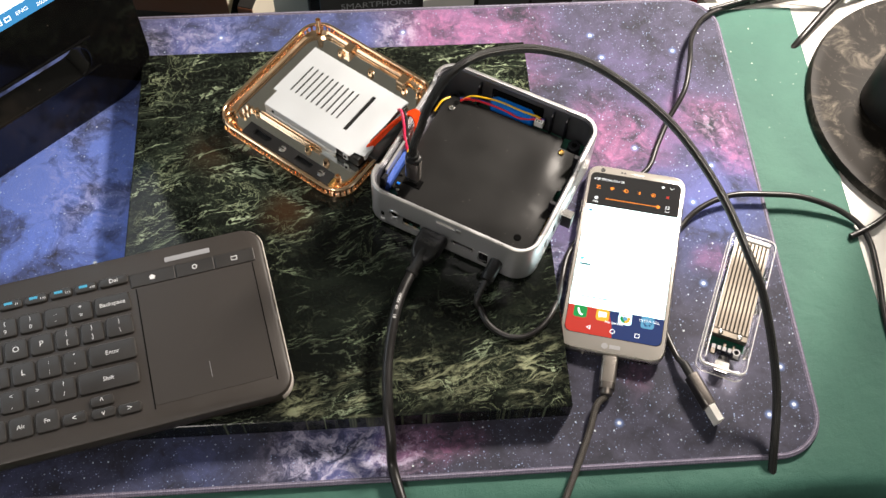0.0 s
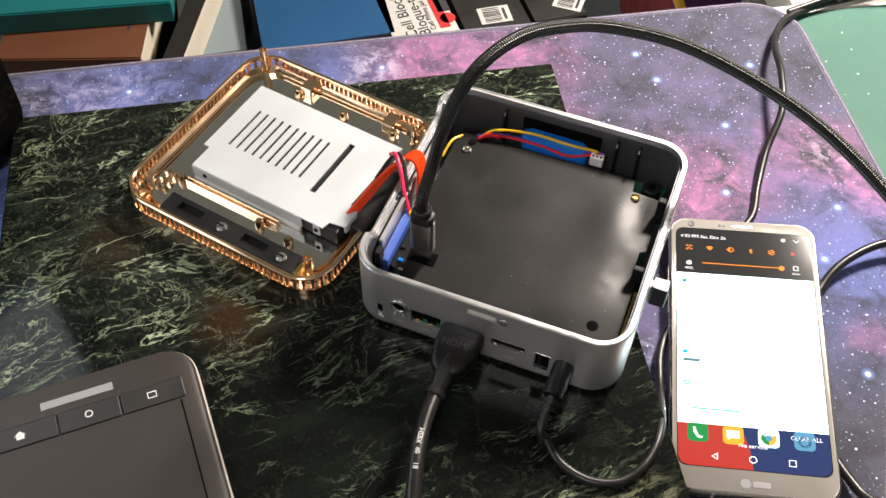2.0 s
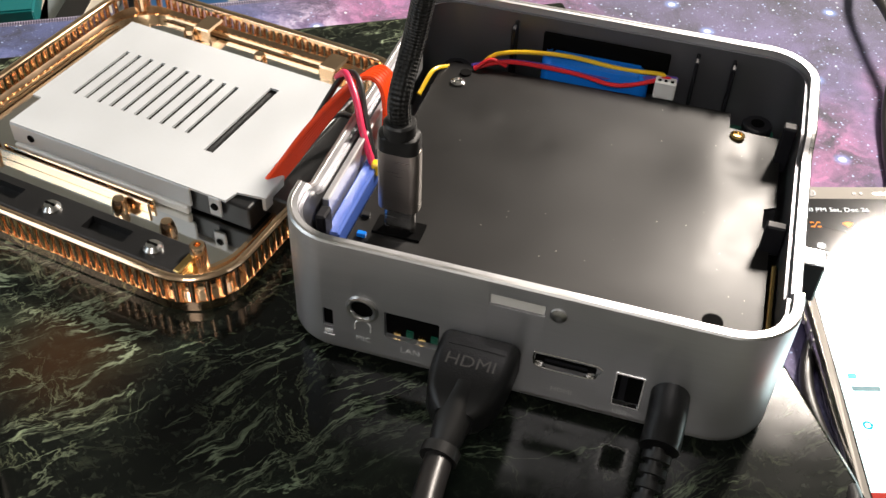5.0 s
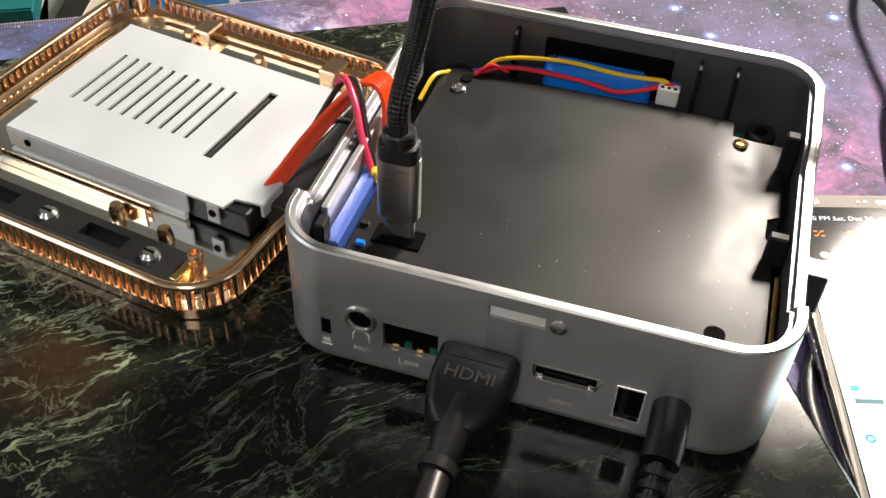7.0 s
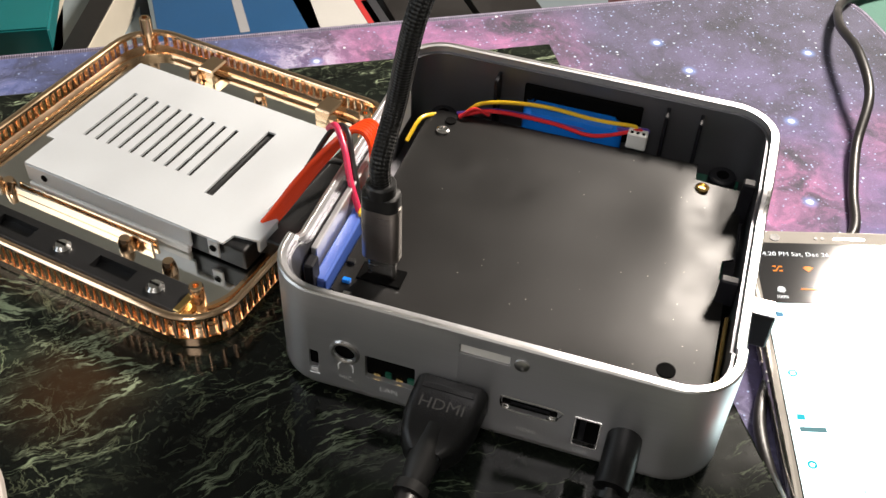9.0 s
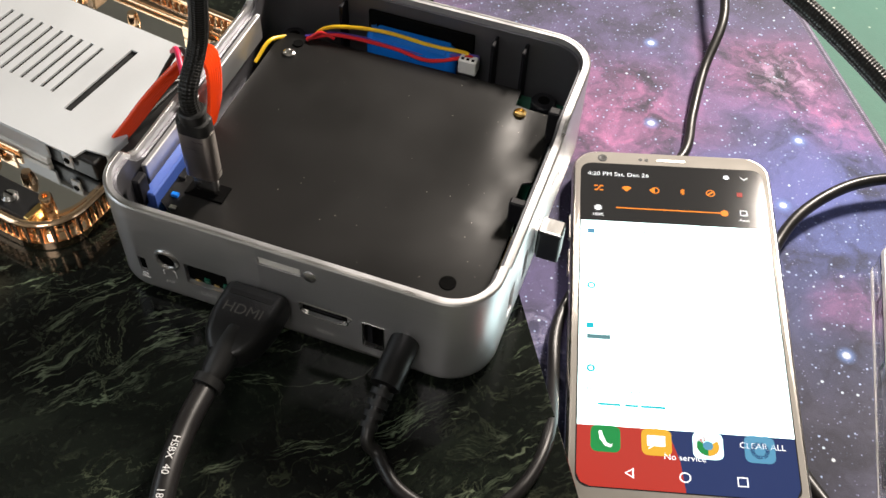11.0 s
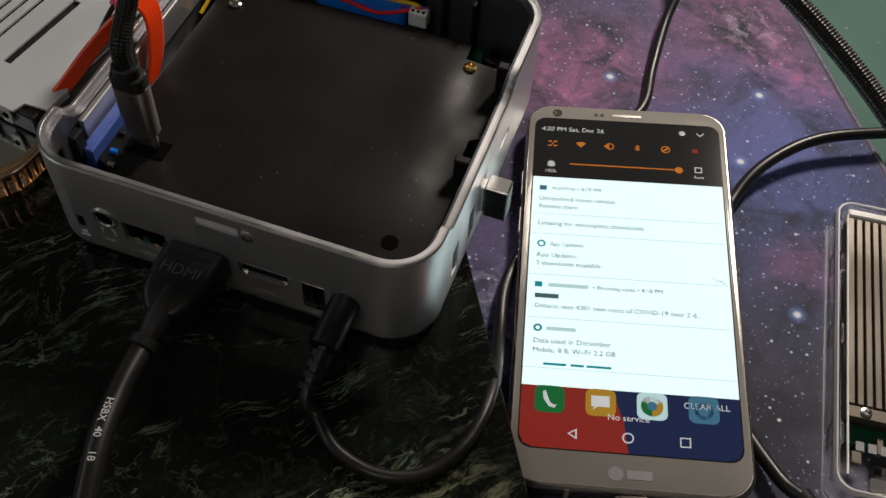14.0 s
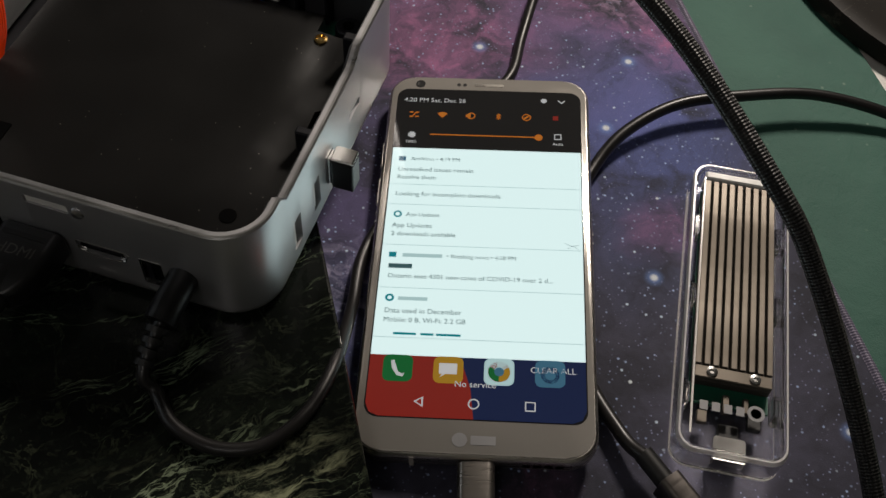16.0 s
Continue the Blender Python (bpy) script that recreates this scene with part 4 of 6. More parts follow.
def make_power():
    cab = thing("power_cable", "thin black power cable looped on the slab and under the phone", "cable")
    f = -PD / 2
    pl = part("plug", tube([(0.0371, f + 0.002, 0.0140), (0.0371, f - 0.009, 0.0138), (0.0368, f - 0.0150, 0.0125)], 0.0046, 18, 6), BLACK, cab, "round black barrel plug", True)
    pl.matrix_world = PC_M
    for k in range(4):
        a = 0.0160 + 0.0028 * k
        r = part("relief_rib", tube([(0.0367 - 0.0002 * k, f - a, 0.0120 - 0.0016 * k), (0.0366 - 0.0002 * k, f - a - 0.0016, 0.0112 - 0.0016 * k)], 0.0034 - 0.0002 * k, 14, 3), RUBBER, cab, "", True)
        r.matrix_world = PC_M
    p0 = PC_M @ Vector((0.0369, f - 0.0120, 0.0130))
    p1 = PC_M @ Vector((0.0362, f - 0.0270, 0.0045))
    pts = [tuple(p0), tuple(p1), (-0.0898, -0.0686, 0.0210), (-0.0830, -0.0783, 0.0210), (-0.0708, -0.0840, 0.0210), (-0.0578, -0.0822, 0.0210), (-0.0474, -0.0717, 0.0210), (-0.0415, -0.0539, 0.0185), (-0.0399, -0.0268, 0.0065), (-0.0390, -0.0059, 0.0032),
           (-0.0330, 0.012, 0.0022), (-0.018, 0.040, 0.0021), (-0.004, 0.066, 0.0021), (0.0082, 0.0836, 0.0022), (0.0122, 0.1046, 0.0026), (0.0176, 0.1292, 0.0060), (0.0253, 0.1528, 0.0140), (0.0262, 0.1804, 0.0160), (0.0264, 0.2129, 0.0100), (0.0391, 0.2458, 0.0030), (0.0760, 0.2723, -0.0010), (0.1366, 0.2993, -0.0010), (0.2033, 0.3287, -0.0010)]
    part("cord", tube(pts, 0.0020, 12), PVC, cab, "thin round black jacket", True)
    return cab


make_power()


def usb_c_plug(parent, m, housing, sleeve_mat, sleeve=0.008):
    """A plug along +y: metal tip, flat housing and a collar."""
    ps = [part("tip", prism(outline(0.0084, 0.0026, 0.0012, 6), -0.0075, 0.0), STEEL_SHINY, parent, "steel plug tip", True),
          part("housing", prism(outline(0.0108, 0.0060, 0.0022, 6), 0.0004, 0.0190, 0.0006, 2), housing, parent, "flat metal plug housing", True),
          part("collar", prism(outline(0.0104, 0.0072, 0.0028, 6), 0.0189, 0.0189 + sleeve * 0.55, 0.0007, 2), sleeve_mat, parent, "black rubber collar", True),
          part("sleeve", lathe([(0.0040, 0.0188 + sleeve * 0.5), (0.0041, 0.0188 + sleeve * 0.95), (0.0036, 0.0190 + sleeve)], 20), sleeve_mat, parent, "", True)]
    for p in ps:
        p.matrix_world = m


def make_arch():
    cab = thing("braided_cable", "thick black braided cable arching up from the computer", "cable")
    base = PC_M @ Vector((-0.0388, -0.0352, 0.0300))
    usb_c_plug(cab, Matrix.Translation(base) @ pose(0, 0, 0, 0, 0, PC_TURN), PLUG_METAL, RUBBER)
    top = base + Vector((0, 0, 0.0260))
    pts = [tuple(top), (top.x, top.y + 0.0004, top.z + 0.008), (-0.1501, 0.0121, 0.0980), (-0.1454, 0.0089, 0.1240), (-0.1398, 0.0140, 0.1390), (-0.1334, 0.0211, 0.1470), (-0.1226, 0.0308, 0.1520), (-0.1086, 0.0403, 0.1520), (-0.0836, 0.0563, 0.1420), (-0.0463, 0.0617, 0.1290), (0.0024, 0.0427, 0.1150), (0.0417, 0.0097, 0.0990), (0.0707, -0.0279, 0.0810), (0.0841, -0.0428, 0.0650), (0.1002, -0.0686, 0.0380), (0.1087, -0.0910, 0.0200), (0.1132, -0.1173, 0.0040), (0.1192, -0.1408, -0.0200), (0.1279, -0.1662, -0.0600)]
    part("cord", tube(pts, 0.0028, 16), BRAID_BLACK, cab, "black nylon braid", True)
    return cab


make_arch()

# ---- gold lid with the drive ----
LID_M = pose(-0.2322, 0.0655, SLAB_Z + 0.0003, 0, 0, -23)


def make_lid():
    lid = thing("computer_lid", "upturned rose-gold plated computer lid on the marble slab", "computer lid", LID_M)
    S = 0.1190
    def band(name, w, z0, z1, t, label=""):
        a, b = outline(w, w, 0.017, 8), outline(w - 2 * t, w - 2 * t, 0.017 - t, 8)
        part(name, loft([[(x, y, z0) for x, y in a], [(x, y, z1) for x, y in a], [(x, y, z1) for x, y in b], [(x, y, z0) for x, y in b], [(x, y, z0) for x, y in a]], caps=False), GOLD, lid, label, True)
    part("floor_plate", prism(outline(S - 0.004, S - 0.004, 0.0155, 8), 0.0030, 0.0052), MIRROR, lid, "mirror-plated inner floor", True)
    band("lower_band", S, 0.0002, 0.0034, 0.0028, "plated lower edge")
    rim = [(0.0, 0.0108), (-0.0003, 0.0112), (-0.0003, 0.0118), (0.0001, 0.0123), (0.0009, 0.0126), (0.0017, 0.0124), (0.0022, 0.0119), (0.0023, 0.0108)]
    part("upper_rim", loft([[(x, y, z) for x, y in outline(S - 2 * i, S - 2 * i, 0.017 - i, 8)] for i, z in rim], caps=False), GOLD, lid, "bright plated upper rim", True)
    slope = [(0.0030, 0.0034), (0.0034, 0.0076), (0.0040, 0.0078), (0.0062, 0.0062), (0.0080, 0.0056)]
    part("inner_slope", loft([[(x, y, z) for x, y in outline(S - 2 * i, S - 2 * i, 0.017 - i, 8)] for i, z in slope], caps=False), GOLD, lid, "polished slope inside the rim", True)
    band("inner_ledge", S - 0.012, 0.0052, 0.0072, 0.0012)
    rib = None
    n = 30
    for side in range(4):
        for k in range(n):
            s = -0.0425 + 0.085 * k / (n - 1)
            if rib is None:
                rib = part("fin", prism(outline(0.0018, 0.0024, 0.0008, 3), 0.0034, 0.0108), GOLD_FIN, lid, "plated grille fin", True)
                ob = rib
            else:
                ob = new("fin", rib.data)
                ob.parent = lid
            ob.matrix_basis = pose(0, 0, 0, 0, 0, 90 * side) @ pose(s, -S / 2 + 0.0014, 0)
        for k in range(1, 6):
            ob = new("fin", rib.data)
            ob.parent = lid
            a = radians(-90 + 15 * k)
            ob.matrix_basis = pose(0, 0, 0, 0, 0, 90 * side) @ pose(S / 2 - 0.017 + 0.0158 * math.cos(a), -S / 2 + 0.017 + 0.0158 * math.sin(a), 0, 0, 0, -90 + 15 * k + 90)
    for x, y, h in ((-0.0502, 0.0520, 0.0205), (0.0470, -0.0475, 0.0150), (-0.0500, -0.0480, 0.0150), (0.0480, 0.0480, 0.0150)):
        post = part("post", lathe([(0.0032, 0.005), (0.0024, 0.0065), (0.0022, h - 0.0004), (0.0019, h), (0.0010, h), (0.0010, h - 0.003)], 20, None, x, y), GOLD, lid, "plated screw post", True)
    for x, y in ((-0.024, 0.0455), (0.006, 0.0440), (-0.0385, -0.0345), (0.012, -0.0380), (0.030, -0.0395), (0.036, 0.0455)):
        part("stud", lathe([(0.0026, 0.005), (0.0022, 0.0085), (0.0016, 0.0100), (0.0006, 0.0102)], 16, None, x, y), GOLD, lid, "plated stud", True)
    for x in (-0.020, 0.031):
        part("clip", box(x - 0.0035, x + 0.0035, 0.0465, 0.0560, 0.0052, 0.0105, 0.0006, 1), GOLD, lid, "plated clip")
    for y0 in (-0.0330, -0.0352):
        part("rail", box(-0.036, 0.020, y0, y0 + 0.0010, 0.0052, 0.0085, 0.0003, 1), GOLD, lid, "thin plated rail")
    for x in (-0.0475, -0.0435):
        for y in (-0.0345, -0.0385, -0.0425):
            part("stud", box(x - 0.0012, x + 0.0012, y - 0.0012, y + 0.0012, 0.0052, 0.0085, 0.0003, 1), GOLD, lid)
    br = part("bracket", cut(box(-0.0340, 0.0460, -0.0565, -0.0455, 0.0070, 0.0115, 0.0005, 1), join(box(-0.026, -0.012, -0.0535, -0.0485, 0.009, 0.02), box(0.012, 0.026, -0.0535, -0.0485, 0.009, 0.02))), BLACK, lid, "black plastic bracket strip")
    part("bracket_end", box(0.0445, 0.0468, -0.0560, -0.0460, 0.0060, 0.0118, 0.0003, 1), BRASS, lid, "bare brass bracket end")
    for x in (0.0000, 0.0350):
        part("screw", lathe([(0.0028, 0.0115), (0.0028, 0.0122), (0.0018, 0.0133), (0.0004, 0.0135)], 20, None, x, -0.0515), STEEL_SHINY, br, "domed steel screw", True)
        part("screw_slot", box(x - 0.0016, x + 0.0016, -0.0518, -0.0512, 0.0132, 0.0137), HOLE, br)
    return lid


make_lid()


def make_drive():
    dr = thing("drive_caddy", "pale steel drive caddy with slots lying in the gold lid", "drive caddy", LID_M @ pose(0.0035, -0.0015, 0))
    x0, x1, y0, y1, z = -0.0412, 0.0532, -0.0282, 0.0345, 0.0155
    pts = [(x0, y0 + 0.014), (x0, y1), (x1 - 0.0070, y1), (x1 - 0.0080, y1 - 0.005), (x1 - 0.0095, y0 + 0.019), (x1 - 0.0040, y0 + 0.0165), (x1 - 0.0040, y0 + 0.0060), (x1 - 0.0120, y0 + 0.0045), (x1 - 0.0130, y0), (x0 + 0.0035, y0), (x0 + 0.0035, y0 + 0.014)]
    cutters = bmesh.new()
    for k in range(10):
        x = -0.0305 + 0.00475 * k
        cutters = box(x - 0.00075, x + 0.00075, -0.0078, 0.0190, z - 0.01, z + 0.01, 0, 1, cutters)
    cutters = box(0.0216, 0.0248, -0.0122, 0.0238, z - 0.01, z + 0.01, 0, 1, cutters)
    plate = part("top_plate", cut(prism(pts[::-1], z - 0.0008, z), cutters), STEEL, dr, "slotted pale steel sheet")
    b = box(x0 + 0.0035, 0.0280, y0 - 0.0004, y0 + 0.0005, z - 0.0070, z - 0.0004, 0.0002, 1)
    b = box(0.0345, 0.0385, y0 - 0.0004, y0 + 0.0005, z - 0.0070, z - 0.0004, 0.0002, 1, b)
    part("front_flange", b, STEEL, dr, "folded steel flange")
    part("back_flange", box(x0, x1 - 0.008, y1 - 0.0006, y1 + 0.0004, z - 0.0075, z - 0.0004, 0.0002, 1), STEEL, dr)
    part("end_lip", box(x1 - 0.0050, x1 - 0.0038, y0 + 0.0060, y0 + 0.0160, z - 0.0050, z - 0.0003, 0.0002, 1), STEEL, dr, "folded steel end lip")
    for x in (-0.0300, 0.0365):
        c = cyl(0, 0, -0.0004, 0.0004, 0.0012, 16)
        bmesh.ops.transform(c, matrix=pose(x, y0 - 0.0004, z - 0.0035, 90), verts=c.verts[:])
        part("rivet_hole", c, HOLE, dr)
    part("drive", box(x0 + 0.002, x1 - 0.006, y0 + 0.0010, y1 - 0.002, 0.0060, z - 0.0012, 0.0008, 2), BLACK, dr, "dark drive under the sheet")
    part("drive_edge", box(x0 + 0.004, 0.0270, y0 - 0.0012, y0 + 0.0008, 0.0054, 0.0082, 0.0004, 1), WHITE_PLASTIC, dr, "pale edge of the drive")
    part("socket", box(x1 - 0.0084, x1 + 0.0035, y0 + 0.0095, y1 - 0.008, 0.0060, 0.0130, 0.0006, 1), BLACK, dr, "black drive socket")
    return dr


make_drive()


def make_ribbon():
    rb = thing("drive_cable", "orange flat cable and loose red wires between lid and computer", "cable")
    q = lambda a, b, z: tuple(pose(0, 0, 0, 0, 0, PC_TURN) @ Vector((a, b, z)))
    for k in range(6):
        o = 0.0011 * k
        part("strand", tube([q(-0.1985 + o * 0.7, -0.0200 + o * 0.7, 0.0300), q(-0.1930 + o * 0.7, -0.0125 + o * 0.8, 0.0375), q(-0.1880 + o * 0.7, -0.0055 + o * 0.9, 0.0450), q(-0.1815 + o * 0.6, 0.0015 + o, 0.0530), q(-0.1755 + o * 0.4, 0.0050 + o, 0.0590), q(-0.1705 + o * 0.3, 0.0055 + o, 0.0605), q(-0.1668 + o * 0.2, 0.0035 + o * 0.9, 0.0570), q(-0.1650 + o * 0.2, -0.0010 + o * 0.8, 0.0480), q(-0.1645, -0.0060 + o * 0.8, 0.0400)], 0.00092, 8), ORANGE, rb, "shiny orange strand", True)
    part("wire", tube([q(-0.1830, 0.0090, 0.0560), q(-0.1790, 0.0060, 0.0600), q(-0.1735, -0.0010, 0.0575), q(-0.1690, -0.0080, 0.0520), q(-0.1640, -0.0130, 0.0440)], 0.0010, 10), PINK, rb, "crimson wire", True)
    part("wire", tube([q(-0.1880, 0.0020, 0.0440), q(-0.1810, 0.0080, 0.0570), q(-0.1750, 0.0050, 0.0600), q(-0.1700, -0.0030, 0.0540), q(-0.1650, -0.0100, 0.0450)], 0.0009, 10), PVC, rb, "black wire", True)
    part("wire", tube([q(-0.1960, -0.0190, 0.0300), q(-0.1900, -0.0070, 0.0380), q(-0.1840, 0.0060, 0.0440), q(-0.1800, 0.0150, 0.0380)], 0.0010, 10), PVC, rb, "black wire", True)
    part("tape_end", box(-0.0012, 0.0012, -0.0015, 0.0015, -0.002, 0.002, 0.0004, 1), YELLOW, rb, "yellow insulated end").matrix_world = Matrix.Translation(q(-0.1635, -0.0128, 0.0445))
    return rb


make_ribbon()

# ---- phone ----
PHONE_M = pose(0, 0, 0.0113, 0.87, -3.64, 0) @ pose(0, -0.0023, -0.0079)


def make_phone():
    ph = thing("smartphone", "champagne smartphone lying on the mat with its screen lit", "smartphone", PHONE_M)
    W, H, T = 0.0719, 0.1489, 0.0079
    rings = []
    for z, ins in ((0.0, 0.0022), (0.0006, 0.0009), (0.0020, 0.0001), (0.0055, 0.0), (0.0068, 0.0003), (0.0075, 0.0011)):
        rings.append([(x, y, z) for x, y in outline(W - 2 * ins, H - 2 * ins, 0.0095 - ins, 8)])
    part("frame", loft(rings), PHONE_METAL, ph, "champagne metal frame", True)
    part("front_glass", prism(outline(W - 0.0024, H - 0.0024, 0.0085, 8), 0.0073, 0.0078, 0.0004, 2), PHONE_FACE, ph, "champagne glass front", True)
    SY = 0.0023
    scr = part("display", prism(outline(0.0656, 0.1303, 0.0042, 6, 0, SY), 0.0070, 0.00785), SCREEN_BLACK, ph, "lit display showing messages")
    z = 0.00795

    def flat(name, pts, mat, dz=0.0, label=""):
        b = bmesh.new()
        b.faces.new([b.verts.new((x, y, z + dz)) for x, y in pts])
        return part(name, b, mat, scr, label)

    L, R2, B = -0.0324, 0.0324, SY - 0.0648
    top_white, bottom_white = SY + 0.0371, SY - 0.0446
    rect = lambda x0, x1, y0, y1: [(x0, y0), (x1, y0), (x1, y1), (x0, y1)]
    flat("message_panel", rect(L, R2, bottom_white, top_white), SCREEN_WHITE, 0, "white message list")
    flat("wallpaper_red", [(L + 0.004, B), (-0.0005, B), (-0.0018, B + 0.010), (-0.0045, B + 0.018), (-0.0075, bottom_white), (L, bottom_white), (L, B + 0.004), (L + 0.0012, B + 0.0012)], SCREEN_RED)
    flat("wallpaper_navy", [(-0.0005, B), (R2 - 0.004, B), (R2 - 0.0012, B + 0.0012), (R2, B + 0.004), (R2, bottom_white), (-0.0075, bottom_white), (-0.0045, B + 0.018), (-0.0018, B + 0.010)], SCREEN_NAVY)
    e = 0.00006

    def words(text, x, y, size, mat, align="LEFT"):
        lettering("text_line", text, size, mat, scr, pose(x, y + SY, z + e), align)

    words("4:20 PM Sat, Dec 26", -0.0303, 0.0596, 0.0027, SCREEN_TEXT)
    gear = [(0.0197 + (0.0012 if k % 2 else 0.0009) * math.cos(k * math.pi / 8), SY + 0.0608 + (0.0012 if k % 2 else 0.0009) * math.sin(k * math.pi / 8)) for k in range(16)]
    flat("settings_icon", gear, SCREEN_TEXT, e)
    flat("arrow_icon", [(0.0247, SY + 0.0614), (0.0260, SY + 0.0602), (0.0273, SY + 0.0614), (0.0273, SY + 0.0609), (0.0260, SY + 0.0596), (0.0247, SY + 0.0609)], SCREEN_TEXT, e)
    ring = lambda cx, cy, r, n=20: [(cx + r * math.cos(2 * math.pi * k / n), SY + cy + r * math.sin(2 * math.pi * k / n)) for k in range(n)]

    def hoop(name, cx, cy, r, t, mat, n=24):
        b = bmesh.new()
        a, c = ring(cx, cy, r, n), ring(cx, cy, r - t, n)
        va, vc = [b.verts.new((*p, z + e)) for p in a], [b.verts.new((*p, z + e)) for p in c]
        for k in range(n):
            b.faces.new((va[k], va[(k + 1) % n], vc[(k + 1) % n], vc[k]))
        part(name, b, mat, scr)

    y = 0.0527
    for dx, dy in ((-0.001, 0.001), (0.001, 0.001), (-0.001, -0.001), (0.001, -0.001)):
        flat("expand_icon", rect(-0.0262 + dx - 0.0006, -0.0262 + dx + 0.0006, SY + y + dy - 0.0003, SY + y + dy + 0.0003), SCREEN_ORANGE, e)
    flat("expand_icon", [(-0.0270, SY + y - 0.0010), (-0.0267, SY + y - 0.0012), (-0.0254, SY + y + 0.0010), (-0.0257, SY + y + 0.0012)], SCREEN_ORANGE, e)
    flat("wifi_icon", [(-0.0162, SY + y - 0.0013), (-0.0144, SY + y + 0.0007), (-0.0153, SY + y + 0.0012), (-0.0162, SY + y + 0.0014), (-0.0171, SY + y + 0.0012), (-0.0180, SY + y + 0.0007)], SCREEN_ORANGE, e)
    flat("sound_icon", [(-0.0079, SY + y - 0.0005), (-0.0070, SY + y - 0.0005), (-0.0062, SY + y - 0.0012), (-0.0062, SY + y + 0.0012), (-0.0070, SY + y + 0.0005), (-0.0079, SY + y + 0.0005)], SCREEN_ORANGE, e)
    hoop("sound_icon", -0.0060, y, 0.0015, 0.0004, SCREEN_ORANGE)
    for a, b2 in (((0.0036, -0.0013), (0.0036, 0.0013)), ((0.0036, 0.0013), (0.0044, 0.0006)), ((0.0044, 0.0006), (0.0029, -0.0007)), ((0.0036, -0.0013), (0.0044, -0.0006)), ((0.0044, -0.0006), (0.0029, 0.0007))):
        d = Vector((b2[0] - a[0], b2[1] - a[1])).normalized().orthogonal() * 0.00017
        flat("radio_icon", [(a[0] - d.x, SY + y + a[1] - d.y), (b2[0] - d.x, SY + y + b2[1] - d.y), (b2[0] + d.x, SY + y + b2[1] + d.y), (a[0] + d.x, SY + y + a[1] + d.y)], SCREEN_ORANGE, e)
    hoop("rotate_icon", 0.0136, y, 0.0016, 0.0004, SCREEN_ORANGE)
    flat("rotate_icon", [(0.0126, SY + y - 0.0004), (0.0130, SY + y - 0.0009), (0.0146, SY + y + 0.0004), (0.0142, SY + y + 0.0009)], SCREEN_ORANGE, e)
    flat("mute_icon", rect(0.0229, 0.0248, SY + y - 0.0010, SY + y + 0.0010), SCREEN_RED, e)
    sun = [(-0.0264 + (0.0016 if k % 2 else 0.0010) * math.cos(k * math.pi / 8), SY + 0.0432 + (0.0016 if k % 2 else 0.0010) * math.sin(k * math.pi / 8)) for k in range(16)]
    flat("brightness_icon", sun, SCREEN_TEXT, e)
    words("100%", -0.0265, 0.0399, 0.0019, SCREEN_TEXT, "CENTER")
    flat("slider_track", rect(-0.0200, 0.0180, SY + 0.0433, SY + 0.0438), SCREEN_ORANGE, e)
    flat("slider_knob", ring(0.0179, 0.0435, 0.0014), SCREEN_ORANGE, 1.5 * e)
    hoop("auto_box", 0.0246, 0.0440, 0.0018, 0.0005, SCREEN_TEXT, 4)
    words("Auto", 0.0246, 0.0407, 0.0018, SCREEN_TEXT, "CENTER")
    # messages
    ic = lambda yy, mat: flat("message_icon", rect(-0.0300, -0.0276, SY + yy - 0.0010, SY + yy + 0.0010), mat, e)
    ic(0.0322, SCREEN_SKY)
    words("AntiVirus \u2022 4:19 PM", -0.0258, 0.0322, 0.0021, SCREEN_GREY)
    words("Unresolved issues remain", -0.0300, 0.0275, 0.0025, SCREEN_GREY)
    words("Resolve them", -0.0300, 0.0241, 0.0024, SCREEN_GREY)
    words("Looking for incomplete downloads", -0.0300, 0.0169, 0.0025, SCREEN_GREY)
    hoop("message_icon", -0.0285, 0.0084, 0.0014, 0.0006, SCREEN_TEAL)
    words("App Updates", -0.0257, 0.0083, 0.0021, SCREEN_GREY)
    words("App Updates", -0.0300, 0.0038, 0.0025, SCREEN_GREY)
    words("2 downloads available", -0.0300, 0.0004, 0.0024, SCREEN_GREY)
    ic(-0.0079, SCREEN_TEAL)
    flat("word_bar", rect(-0.0256, -0.0128, SY - 0.0087, SY - 0.0073), SCREEN_DIM, e)
    words("\u2022 Breaking news \u2022 4:18 PM", -0.0114, -0.0080, 0.0021, SCREEN_GREY)
    flat("word_bar", rect(-0.0298, -0.0222, SY - 0.0131, SY - 0.0114), SCREEN_GREY, e)
    words("Ontario sees 4301 new cases of COVID-19 over 2 d...", -0.0298, -0.0161, 0.00238, SCREEN_GREY)
    hoop("message_icon", -0.0284, -0.0243, 0.0014, 0.0007, SCREEN_TEAL)
    flat("word_bar", rect(-0.0257, -0.0165, SY - 0.0251, SY - 0.0238), SCREEN_DIM, e)
    words("Data used in December", -0.0297, -0.0290, 0.0025, SCREEN_GREY)
    words("Mobile: 0 B, Wi-Fi: 2.2 GB", -0.0297, -0.0323, 0.0024, SCREEN_GREY)
    for wx, ww in ((-0.0262, 0.0070), (-0.0178, 0.0040), (-0.0130, 0.0075)):
        flat("word_bar", rect(wx, wx + ww, SY - 0.0375, SY - 0.0367), SCREEN_TEAL, e)
    for yy in (0.0210, 0.0125, -0.0040, -0.0205, -0.0385):
        flat("divider", rect(L, R2, SY + yy - 0.0001, SY + yy + 0.0001), SCREEN_DIM, e * 0.5)
